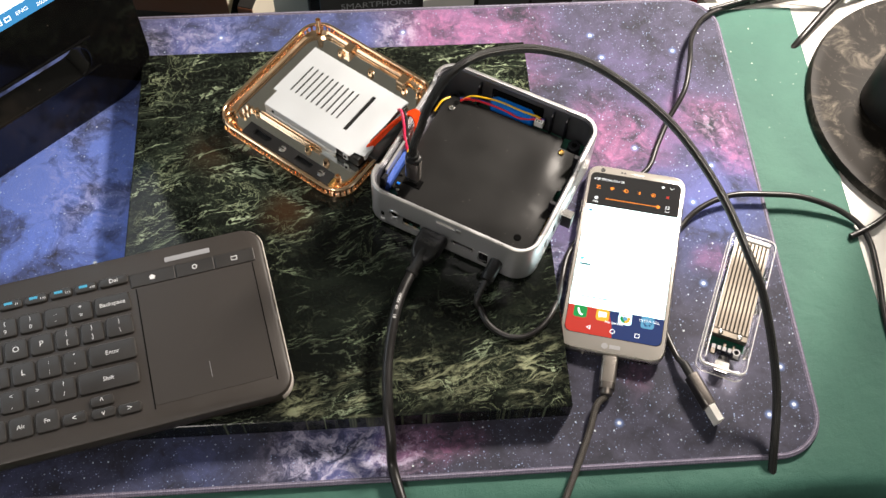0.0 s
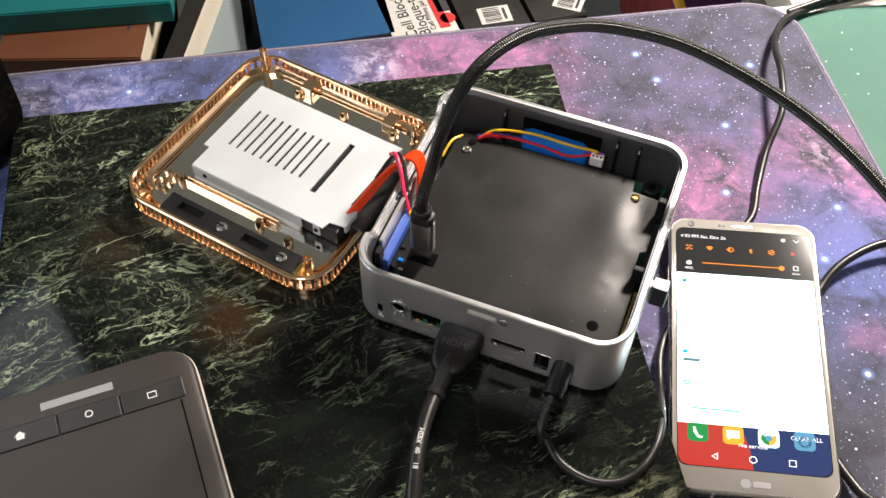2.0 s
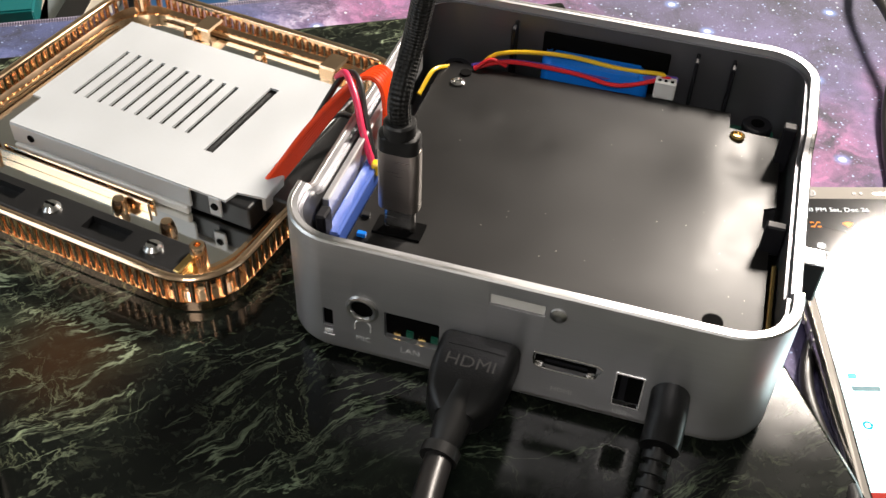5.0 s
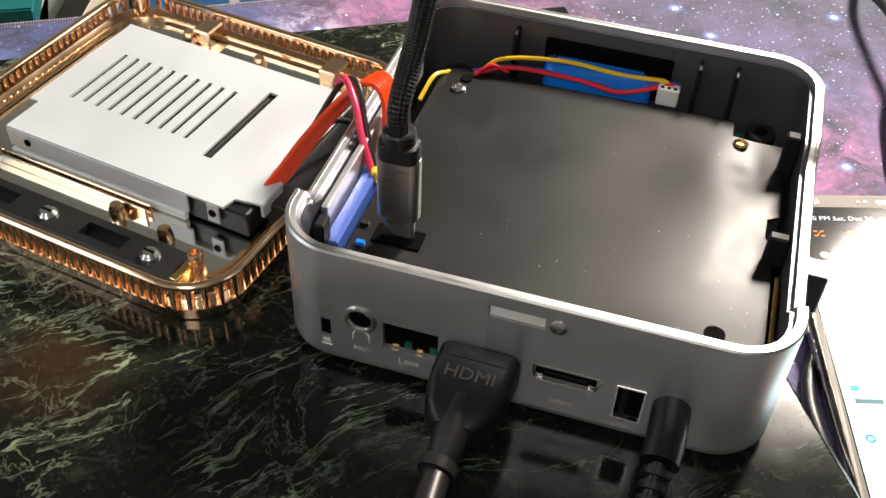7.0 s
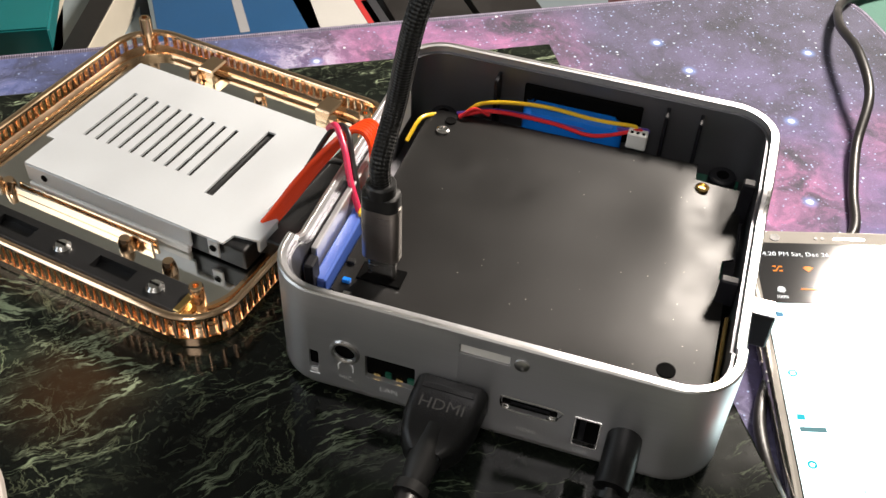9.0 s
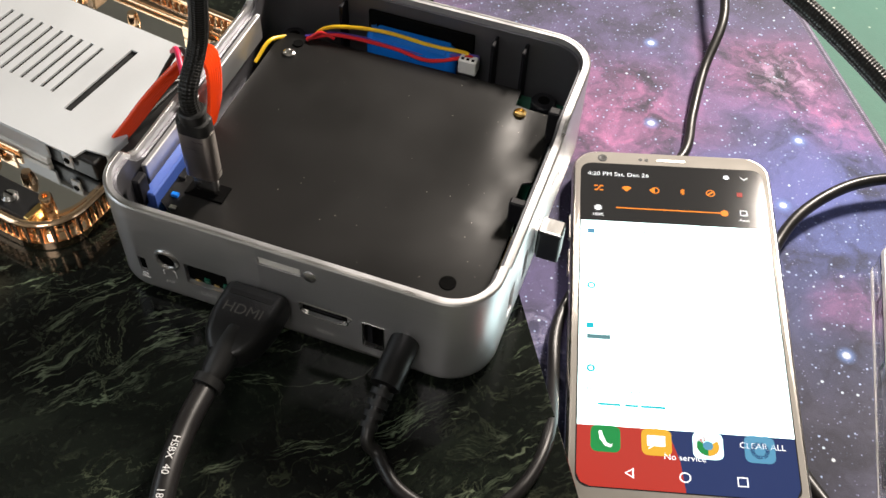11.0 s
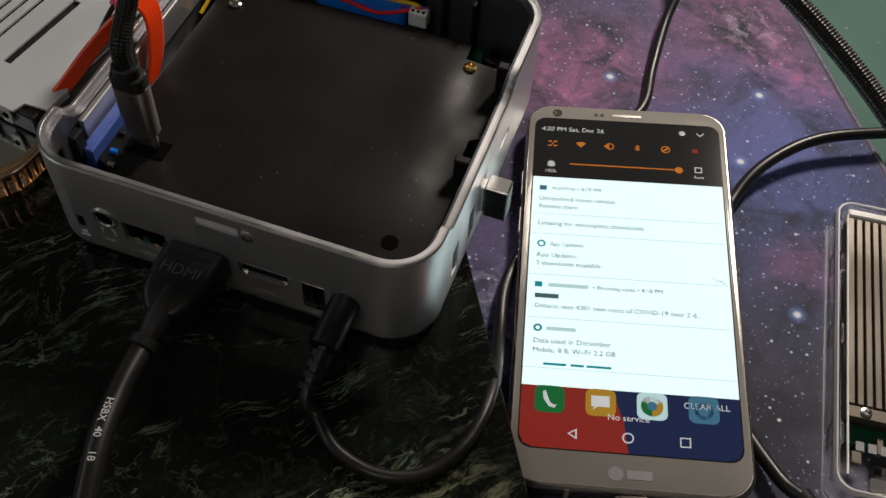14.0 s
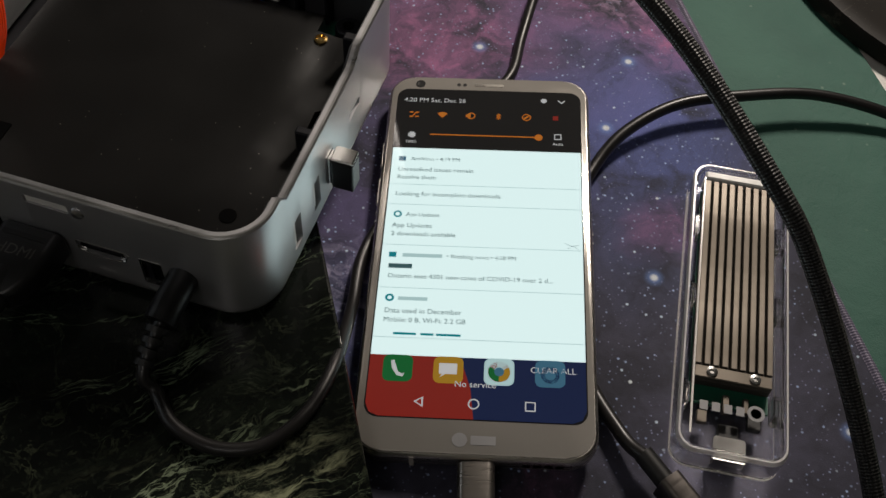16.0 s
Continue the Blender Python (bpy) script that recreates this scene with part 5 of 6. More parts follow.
    # app icons and navigation marks
    for cx, mat in ((-0.0238, SCREEN_GREEN), (-0.0086, SCREEN_YELLOW), (0.0066, SCREEN_DIM), (0.0218, SCREEN_SKY)):
        flat("app_icon", [(x, yy + SY) for x, yy in outline(0.0090, 0.0090, 0.002, 4, cx, -0.0490)], mat, e)
    flat("handset_icon", [(-0.0259, SY - 0.0466), (-0.0250, SY - 0.0463), (-0.0246, SY - 0.0476), (-0.0236, SY - 0.0502), (-0.0222, SY - 0.0510), (-0.0216, SY - 0.0504), (-0.0222, SY - 0.0519), (-0.0240, SY - 0.0514), (-0.0256, SY - 0.0490)], SCREEN_TEXT, 2 * e)
    flat("bubble_icon", [(-0.0114, SY - 0.0504), (-0.0104, SY - 0.0504), (-0.0112, SY - 0.0516), (-0.0094, SY - 0.0504), (-0.0060, SY - 0.0504), (-0.0060, SY - 0.0468), (-0.0114, SY - 0.0468)], SCREEN_TEXT, 2 * e)
    hoop("wheel_icon", 0.0066, -0.0490, 0.0034, 0.0034 - 0.0017, SCREEN_RED)
    flat("wheel_icon", [(0.0066 + 0.0033 * math.cos(a), SY - 0.0490 + 0.0033 * math.sin(a)) for a in [radians(150 + 12 * k) for k in range(11)]] + [(0.0066, SY - 0.0490)], SCREEN_GREEN, 2 * e)
    flat("wheel_icon", [(0.0066 + 0.0033 * math.cos(a), SY - 0.0490 + 0.0033 * math.sin(a)) for a in [radians(-90 + 12 * k) for k in range(11)]] + [(0.0066, SY - 0.0490)], SCREEN_YELLOW, 2 * e)
    flat("wheel_icon", ring(0.0066, -0.0490, 0.0015), SCREEN_SKY, 3 * e)
    hoop("lens_icon", 0.0218, -0.0494, 0.0028, 0.0012, SCREEN_NAVY)
    words("CLEAR ALL", 0.0227, -0.0480, 0.0028, SCREEN_TEXT, "CENTER")
    words("No service", -0.0004, -0.0536, 0.0028, SCREEN_TEXT, "CENTER")
    b = bmesh.new()
    tri = lambda s: [(-0.0167 - 0.0016 * s, SY - 0.0598), (-0.0167 + 0.0012 * s, SY - 0.0598 - 0.0017 * s), (-0.0167 + 0.0012 * s, SY - 0.0598 + 0.0017 * s)]
    va, vc = [b.verts.new((*p, z + e)) for p in tri(1)], [b.verts.new((*p, z + e)) for p in tri(0.62)]
    for k in range(3):
        b.faces.new((va[k], va[(k + 1) % 3], vc[(k + 1) % 3], vc[k]))
    part("back_mark", b, SCREEN_TEXT, scr)
    hoop("home_mark", -0.0006, -0.0599, 0.0017, 0.0004, SCREEN_TEXT)
    hoop("recent_mark", 0.0160, -0.0600, 0.0022, 0.0005, SCREEN_TEXT, 4)
    for o in scr.children:
        if o.name.startswith(("recent_mark", "auto_box")):
            c = Vector((0.0160, SY - 0.06, 0)) if o.name.startswith("recent") else Vector((0.0246, SY + 0.0440, 0))
            o.matrix_basis = Matrix.Translation(c) @ Matrix.Rotation(radians(45), 4, "Z") @ Matrix.Translation(-c)
    # front camera, sensors, earpiece, buttons, openings
    part("front_camera", lathe([(0.0017, 0.0078), (0.0017, 0.0080), (0.0010, 0.0080), (0.0008, 0.00795)], 20, None, -0.0249, 0.0700), BLACK, ph, "round front camera")
    for x in (-0.0110, -0.0088):
        part("sensor", cyl(x, 0.0700, 0.0078, 0.00795, 0.0007, 14), BLACK, ph)
    part("earpiece", prism(outline(0.0105, 0.0011, 0.0005, 4, 0.0, 0.0700), 0.0078, 0.00795), PHONE_METAL, ph, "slim earpiece grille")
    part("logo_disc", cyl(-0.0042, -0.0690, 0.0078, 0.00795, 0.0022, 20), GREY_INK, ph)
    part("logo_bar", box(-0.0010, 0.0062, -0.0704, -0.0676, 0.0078, 0.00795), GREY_INK, ph)
    for y0, y1 in ((0.0330, 0.0440), (0.0170, 0.0280)):
        part("volume_button", box(-0.0367, -0.0355, y0, y1, 0.0030, 0.0052, 0.0004, 1), PHONE_METAL, ph, "slim metal side button")
    for yy in (0.0120, 0.0085):
        part("antenna_line", box(-0.03605, -0.0350, yy - 0.0004, yy + 0.0004, 0.0012, 0.0066), GREY_INK, ph)
        part("antenna_line", box(0.0350, 0.03605, yy - 0.0064, yy - 0.0056, 0.0012, 0.0066), GREY_INK, ph)
    for k in range(4):
        part("speaker_slot", box(0.0140 + 0.0032 * k, 0.0162 + 0.0032 * k, -0.07460, -0.0740, 0.0032, 0.0046), HOLE, ph)
    part("antenna_line", box(-0.0185, -0.0172, -0.0746, -0.0735, 0.0010, 0.0066), EDGE_GREY, ph)
    # hairline cracks in the glass
    part("crack", tube([(0.0265, 0.0010 + 0.0, 0.0081), (0.0290, 0.0000, 0.0081), (0.0310, 0.0004, 0.0081)], 0.00005, 5, 3), SCREEN_GREY, ph)
    part("crack", tube([(0.0275, -0.0012, 0.0081), (0.0292, 0.0000, 0.0081), (0.0315, -0.0018, 0.0081)], 0.00005, 5, 3), SCREEN_GREY, ph)
    return ph


make_phone()


def make_phone_cable():
    cab = thing("charging_cable", "grey braided charging cable plugged into the phone", "cable")
    m = PHONE_M @ pose(0.0008, -0.0745, 0.0038, 90, 0, 2)
    usb_c_plug(cab, m, PLUG_METAL, PLUG_DARK, 0.009)
    a = m @ Vector((0, 0, 0.0285))
    pts = [tuple(a), (-0.0028, -0.1129, 0.0062), (-0.0045, -0.1304, 0.0040), (-0.0083, -0.1542, 0.0032), (-0.0128, -0.1795, 0.0030), (-0.0155, -0.2036, 0.0030)]
    part("cord", tube(pts, 0.0023, 14), BRAID_GREY, cab, "grey nylon braid", True)


make_phone_cable()


def make_usb_a_cable():
    cab = thing("usb_cable", "black cable with a silver plug passing under the phone", "cable")
    a, b = Vector((0.0552, -0.0786, 0.0078)), Vector((0.0678, -0.0953, 0.0072))
    d = (b - a).normalized()
    m = Matrix.Translation(a) @ d.to_track_quat("Z", "X").to_matrix().to_4x4()
    h = part("housing", prism(outline(0.0110, 0.0072, 0.0018, 5), 0.0, 0.0235, 0.0007, 2), PLUG_DARK, cab, "dark metal plug housing", True)
    h.matrix_world = m
    t = part("tip", cut(prism(outline(0.0120 * 0.92, 0.0045, 0.0004, 3), 0.0235, 0.0350), box(-0.0048, 0.0048, -0.0002, 0.0017, 0.0260, 0.04)), SLOT_SILVER, cab, "silver plug tip")
    t.matrix_world = m
    part("contact_block", box(-0.0046, 0.0046, -0.0016, -0.0001, 0.0250, 0.0345), WHITE_PLASTIC, cab).matrix_world = m
    c = part("collar", tube([tuple(a + d * 0.0015), tuple(a - d * 0.004), tuple(a - d * 0.010)], 0.0030, 14, 4), RUBBER, cab, "", True)
    pts = [tuple(a - d * 0.008), (0.0437, -0.0635, 0.0050), (0.033, -0.040, 0.0024), (0.028, -0.008, 0.0023), (0.031, 0.020, 0.0024), (0.0386, 0.0400, 0.0032), (0.0501, 0.0559, 0.0060), (0.0693, 0.0693, 0.0080), (0.0938, 0.0762, 0.0080), (0.1232, 0.0811, 0.0065), (0.1539, 0.0771, 0.0020), (0.1716, 0.0632, -0.0010), (0.1799, 0.0312, -0.0010), (0.1847, -0.0001, -0.0010), (0.1953, -0.0373, -0.0010)]
    part("cord", tube(pts, 0.0022, 12), PVC, cab, "thin black jacket", True)


make_usb_a_cable()

# ---- clear drive enclosure ----


def make_enclosure():
    m = pose(0.0811, -0.0178, 0.0003, 0, 0, -7.8)
    en = thing("ssd_enclosure", "clear acrylic drive enclosure with a ribbed metal heatsink", "drive enclosure", m)
    W, H, T = 0.0325, 0.1090, 0.0122
    a, b = outline(W, H, 0.0055, 6), outline(W - 0.0032, H - 0.0036, 0.0042, 6)
    wall = loft([[(x * 0.97, y * 0.99, 0.0) for x, y in a], [(x, y, 0.0012) for x, y in a], [(x, y, T - 0.0014) for x, y in a], [(x * 0.97, y * 0.99, T) for x, y in a], [(x, y, T - 0.0002) for x, y in b], [(x, y, 0.0016) for x, y in b]])
    part("case", wall, CLEAR, en, "clear acrylic case", True).visible_shadow = False
    hs = part("heatsink", box(-0.0118, 0.0118, -0.0290, 0.0490, 0.0050, 0.0085, 0.0004, 1), GROOVE_SHADE, en, "champagne ribbed heatsink")
    rib = None
    for k in range(9):
        x = -0.0108 + 0.0027 * k
        if rib is None:
            rib = part("rib", box(-0.00098, 0.00098, -0.0245, 0.0485, 0.0085, 0.0107, 0.0002, 1), HEATSINK, hs, "raised metal rib")
            ob = rib
        else:
            ob = new("rib", rib.data)
            ob.parent = hs
        ob.matrix_basis = pose(x, 0, 0)
    part("end_bar", box(-0.0118, 0.0118, -0.0290, -0.0248, 0.0085, 0.0104, 0.0003, 1), HEATSINK, hs, "flat screw bar")
    for x in (-0.0065, 0.0065):
        part("screw", lathe([(0.0017, 0.0104), (0.0017, 0.0109), (0.0009, 0.0111), (0.0007, 0.0105)], 18, None, x, -0.0268), STEEL_SHINY, hs, "bright screw", True)
    part("circuit_board", box(-0.0120, 0.0120, -0.0345, 0.0480, 0.0035, 0.0046), PCB, en, "green circuit board")
    for x, y, w, h in ((-0.0080, -0.040, 0.003, 0.004), (0.0075, -0.0395, 0.004, 0.004), (-0.0010, -0.0345, 0.002, 0.006), (0.0050, -0.0340, 0.0016, 0.005), (0.0000, -0.0440, 0.006, 0.005)):
        part("component", box(x - w / 2, x + w / 2, y - h / 2, y + h / 2, 0.0046, 0.0066, 0.0002, 1), (BLACK, HEATSINK)[w < 0.0035], en)
    part("socket", prism(outline(0.0095, 0.0070, 0.001, 4, 0, -0.0500), 0.0046, 0.0082), STEEL_SHINY, en, "steel socket")
    for k in range(4):
        part("logo_bar", box(-0.0098 + 0.0036 * k, -0.0074 + 0.0036 * k, -0.0402, -0.0372, T - 0.0014, T - 0.0012), GREY_INK, en, "grey printed logo shape")
    hoopb = lathe([(0.0026, T - 0.0014), (0.0026, T - 0.0012), (0.0016, T - 0.0012), (0.0016, T - 0.0014)], 20, None, 0.0068, -0.0385)
    part("logo_ring", hoopb, GREY_INK, en)
    for s in (-1, 1):
        for y in (0.030, 0.002, -0.034):
            part("clip", box(s * 0.0137 - 0.0012, s * 0.0137 + 0.0012, y - 0.004, y + 0.004, 0.0030, 0.0095, 0.0006, 1), CLEAR, en, "clear moulded clip").visible_shadow = False
    rim = [[(x * sx, y * sy, z2) for x, y in a] for sx, sy, z2 in ((1.002, 1.001, T - 0.0013), (0.975, 0.992, T + 0.0003), (0.945, 0.984, T + 0.0003), (0.945, 0.984, T - 0.0004))]
    part("top_edge", loft(rim, caps=False), EDGE_GLINT, en, "pale strip added as the case edge's glint", True).visible_shadow = False
    lip = [(-0.0122, -0.0485 + 0.0975 * k / 10, T - 0.0009) for k in range(11)]
    part("top_edge", tube(lip, 0.00035, 6, 2), EDGE_GLINT, en, "pale strip added as the inner lip's glint", True).visible_shadow = False
    foot = [[(x * 1.004, y * 1.0012, z2) for x, y in a] for z2 in (0.0006, 0.0014)] + [[(x * 0.996, y * 0.9988, 0.0015) for x, y in a]]
    part("bottom_edge", loft(foot, caps=False), EDGE_GLINT, en, "pale strip added as the case edge's glint", True).visible_shadow = False
    # added white block imitates the bright glare at the top end
    part("end_glare_block", box(-0.0118, 0.0118, 0.0494, 0.0525, 0.0030, 0.0110, 0.0005, 1), WHITE_PLASTIC, en, "white block added as the glare at the case end")
    return en


make_enclosure()

# ---- keyboard ----
KB_M = MAT_M @ pose(-0.2530, 0.0262, SLAB_Z + 0.0004, 1.6, 0, 12.0)


def make_keyboard():
    kb = thing("keyboard", "charcoal keyboard with a built-in touchpad beside the slab", "keyboard", KB_M)
    W, D, T = 0.365, 0.1245, 0.0132
    cx, cy = -W / 2, -D / 2
    rings = [[(x, y, z) for x, y in outline(W - 2 * i, D - 2 * i, 0.0140 - i, 8, cx, cy)] for z, i in ((0.0, 0.0035), (0.0025, 0.0008), (0.0065, 0.0), (0.0105, 0.0004), (0.0125, 0.0014), (T, 0.0030))]
    part("body", loft(rings), KEYB, kb, "charcoal plastic body", True)
    edge = outline(W + 0.0006, D + 0.0006, 0.0143, 8, cx, cy)
    run = edge[29:36] + edge[0:7]
    part("edge_band", loft([[(x, y, z2) for x, y in run] for z2 in (0.0040, 0.0100)] + [[(x - 0.0006, y, 0.0106) for x, y in run]], False, None, False), EDGE_GREY, kb, "pale grey edge band", True)
    zt = T
    # touchpad, its grooves and the three long buttons above it
    part("touchpad", prism(outline(0.0762, 0.0830, 0.003, 4, -0.0475, -0.0690), zt - 0.0004, zt + 0.0002), PAD, kb, "smooth worn touchpad")
    for x in (-0.0860, -0.0092):
        part("groove", box(x - 0.0003, x + 0.0003, -0.1130, -0.0275, zt - 0.0002, zt + 0.0003), HOLE, kb)
    part("centre_mark", box(-0.0487, -0.0484, -0.1010, -0.0900, zt + 0.0001, zt + 0.0003), GREY_INK, kb)
    x = -0.0890
    for w in (0.0300, 0.0260, 0.0270):
        part("media_button", box(x, x + w - 0.0006, -0.0265, -0.0165, zt - 0.0002, zt + 0.0007, 0.0006, 2), KEYCAP, kb, "long flat media button")
        x += w
    part("logo_bar", box(-0.0650, -0.0350, -0.0128, -0.0092, zt + 0.00005, zt + 0.0002), GREY_INK, kb, "grey logo shape")
    part("home_mark", prism([(-0.0768, -0.0215), (-0.0745, -0.0195), (-0.0722, -0.0215), (-0.0729, -0.0215), (-0.0729, -0.0232), (-0.0761, -0.0232), (-0.0761, -0.0215)][::-1], zt + 0.0007, zt + 0.0009), LEGEND, kb)
    part("ring_mark", loft([[(-0.0465 + r * math.cos(a * math.pi / 8), -0.0212 + r * math.sin(a * math.pi / 8), z2) for a in range(16)] for r, z2 in ((0.0017, zt + 0.0007), (0.0017, zt + 0.0009), (0.0012, zt + 0.0009), (0.0012, zt + 0.0007))], caps=False), LEGEND, kb)
    part("frame_mark", cut(box(-0.0222, -0.0182, -0.0230, -0.0200, zt + 0.0006, zt + 0.0009), box(-0.0218, -0.0186, -0.0226, -0.0204, zt, zt + 0.002)), LEGEND, kb)
    # key rows, from the right: width in units and legend
    pitch, gap = 0.0159, 0.0014
    rows = [(-0.0186, 0.0068, [(1.28, "Del"), (1, "*F12"), (1, "*F11"), (1, "*F10"), (1, "*F9"), (1, "*F8"), (1, "*F7"), (1, "*F6"), (1, "*F5"), (1, "*F4"), (1, "*F3"), (1, "*F2"), (1, "*F1"), (1, "Esc")]),
            (-0.0348, 0.0136, [(1.55, "Backspace"), (1, "+\n="), (1, "_\n-"), (1, ")\n0"), (1, "(\n9"), (1, "*\n8"), (1, "&\n7"), (1, "^\n6"), (1, "%\n5"), (1, "$\n4"), (1, "#\n3"), (1, "@\n2"), (1, "!\n1"), (0.9, "~\n`")]),
            (-0.0514, 0.0142, [(1.18, "|\n\\"), (1, "}\n]"), (1, "{\n["), (1, "P"), (1, "O"), (1, "I"), (1, "U"), (1, "Y"), (1, "T"), (1, "R"), (1, "E"), (1, "W"), (1, "Q"), (1.2, "Tab")]),
            (-0.0684, 0.0146, [(1.95, "Enter"), (1, "\"\n'"), (1, ":\n;"), (1, "L"), (1, "K"), (1, "J"), (1, "H"), (1, "G"), (1, "F"), (1, "D"), (1, "S"), (1, "A"), (1.4, "Caps")]),
            (-0.0856, 0.0148, [(2.45, "Shift"), (1, "?\n/"), (1, ">\n."), (1, "<\n,"), (1, "M"), (1, "N"), (1, "B"), (1, "V"), (1, "C"), (1, "X"), (1, "Z"), (1.9, "Shift")])]
    meshes = {}

    def key(x1, y, w, h, text, size=0.0033):
        k = (round(w, 4), round(h, 4))
        if k not in meshes:
            o = part("key", loft([[(px, py, z2) for px, py in outline(w - 2 * i, h - 2 * i, 0.0020 - i * 0.5, 3)] for z2, i in ((-0.0006, 0.0), (0.0010, 0.0001), (0.0017, 0.0006), (0.0019, 0.0014))]), KEYCAP, kb, "", True)
            meshes[k] = o.data
        else:
            o = new("key", meshes[k])
            o.parent = kb
        o.matrix_basis = pose(x1 - w / 2, y, zt)
        if text:
            ink = LEGEND
            if text[0] == "*" and len(text) > 2 and text[1] == "F":
                lettering("legend", text[1:], 0.0023, LEGEND, o, pose(w * 0.2, -h * 0.12, 0.00196), "LEFT")
                part("legend_mark", box(-w * 0.28, w * 0.08, -0.0002, 0.0016, 0.00192, 0.00197), LEGEND_BLUE, o)
            elif "\n" in text:
                up, dn = text.split("\n")
                lettering("legend", up, 0.0040, ink, o, pose(0, h * 0.22, 0.00196), "CENTER")
                lettering("legend", dn, 0.0040, ink, o, pose(0, -h * 0.22, 0.00196), "CENTER")
            else:
                lettering("legend", text, 0.0054 if len(text) == 1 else 0.0040, ink, o, pose(0.0, 0.0, 0.00196), "CENTER")
        return o

    right = -0.0898
    for r, (y, h, keys) in enumerate(rows):
        x1 = right - 0.0006 * r
        for w, text in keys:
            wide = w * pitch - gap
            if x1 - wide < -W + 0.006:
                break
            key(x1, y, wide, h, text)
            x1 -= w * pitch
    y = -0.1046
    x1 = -0.0936
    key(x1, y - 0.0038, 0.0148, 0.0072, ">")
    key(x1 - pitch, y + 0.0054, 0.0148, 0.0070, "^")
    key(x1 - pitch, y - 0.0026, 0.0148, 0.0070, "v")
    key(x1 - 2.1 * pitch, y - 0.0016, 0.0148, 0.0078, "<")
    x = x1 - 3.12 * pitch
    for w, text in ((1, "Fn"), (1, "Alt"), (5.0, ""), (1, "Alt"), (1, "Win"), (1, "Fn"), (1.2, "Ctrl")):
        if x - (w * pitch - gap) < -W + 0.006:
            break
        key(x, y + 0.0010, w * pitch - gap, 0.0142, text)
        x -= w * pitch
    return kb


make_keyboard()

# ---- screen with its glossy stand ----
MON_M = MAT_M @ pose(-0.345, 0.178, 0.0003, 0, 0, 39.8)


def make_monitor():
    """Local x runs along the foot to its rounded end, y to the back; the frame stands upright on its lower loop."""
    mo = thing("monitor", "glossy black monitor standing upright on its loop-shaped lower frame", "monitor", MON_M)
    up = pose(0, 0, 0, 90)
    body = prism(outline(0.47, 0.36, 0.034, 12, 0.010 - 0.235, 0.18), -0.022, 0.0, 0.005, 4)
    slot = prism(outline(0.31, 0.029, 0.0130, 8, -0.0345 - 0.155, 0.0605), -0.04, 0.02)
    fr = part("frame", cut(body, slot), GLOSS, mo, "dusty glossy black frame with a long slot", True)
    fr.matrix_basis = up
    lip = [(x, y, 0.0004) for x, y in outline(0.312, 0.031, 0.0140, 8, -0.0345 - 0.155, 0.0605)]
    part("slot_lip", tube(lip + lip[:1], 0.0012, 8, 2), GLOSS, mo, "rounded slot edge", True).matrix_basis = up
    part("screen", box(-0.43, -0.022, 0.122, 0.335, 0.0002, 0.0006), MONITOR_WHITE, mo, "lit white screen").matrix_basis = up
    bar = part("task_bar", box(-0.43, -0.022, 0.122, 0.1345, 0.0007, 0.0010), MONITOR_BLUE, mo, "blue task bar")
    bar.matrix_basis = up
    lettering("clock_text", "4:25 PM\n2020-12-26", 0.0042, SCREEN_TEXT, bar, pose(-0.0440, 0.1285, 0.0012), "CENTER")
    lettering("language_text", "ENG", 0.0045, SCREEN_TEXT, bar, pose(-0.0640, 0.1285, 0.0012), "CENTER")
    for x in (-0.0285, -0.0745, -0.0810, -0.0880):
        part("bar_mark", cut(box(x - 0.0022, x + 0.0022, 0.1265, 0.1305, 0.0011, 0.0013), box(x - 0.0015, x + 0.0015, 0.1272, 0.1298, 0.0, 0.002)), SCREEN_TEXT, bar)
    return mo


make_monitor()

# ---- lamp base ----


def make_lamp():
    lamp = thing("desk_lamp", "black lamp base covered in dust beside the green cloth", "desk lamp", Matrix.Translation((0.2390, 0.1950, DESK_Z)))
    part("base", lathe([(0.114, 0.0), (0.118, 0.002), (0.118, 0.006), (0.116, 0.009), (0.110, 0.0095), (0.107, 0.0085), (0.060, 0.010), (0.020, 0.011)], 64), DISC, lamp, "dusty round black base", True)
    part("stem", lathe([(0.028, 0.009), (0.030, 0.011), (0.029, 0.048), (0.026, 0.052), (0.012, 0.054), (0.011, 0.056), (0.010, 0.30)], 40, None, -0.048, -0.010), BLACK, lamp, "thick black stem", True)
    return lamp


make_lamp()


# ---- things on the low shelf ----
def shelf_box(name, label, category, left, right, depth, height, mats, bevel=0.0008):
    """A box whose upper front edge runs from left to right. mats: front, top, rest."""
    l, r = Vector(left), Vector(right)
    d = r - l
    w = Vector((d.x, d.y)).length
    th = thing(name, label, category, Matrix.Translation((l.x, l.y, l.z - height)) @ pose(0, 0, 0, 0, 0, math.degrees(math.atan2(d.y, d.x))))
    part("body", box(0, w, 0.0004, depth, 0, height - 0.0005, bevel, 1), mats[2], th)
    part("front_panel", box(0.0003, w - 0.0003, -0.0006, 0.0006, 0.0004, height - 0.0006), mats[0], th)
    part("top_panel", box(0.0003, w - 0.0003, 0.0003, depth - 0.0004, height - 0.0008, height + 0.0004), mats[1], th)
    return th, w


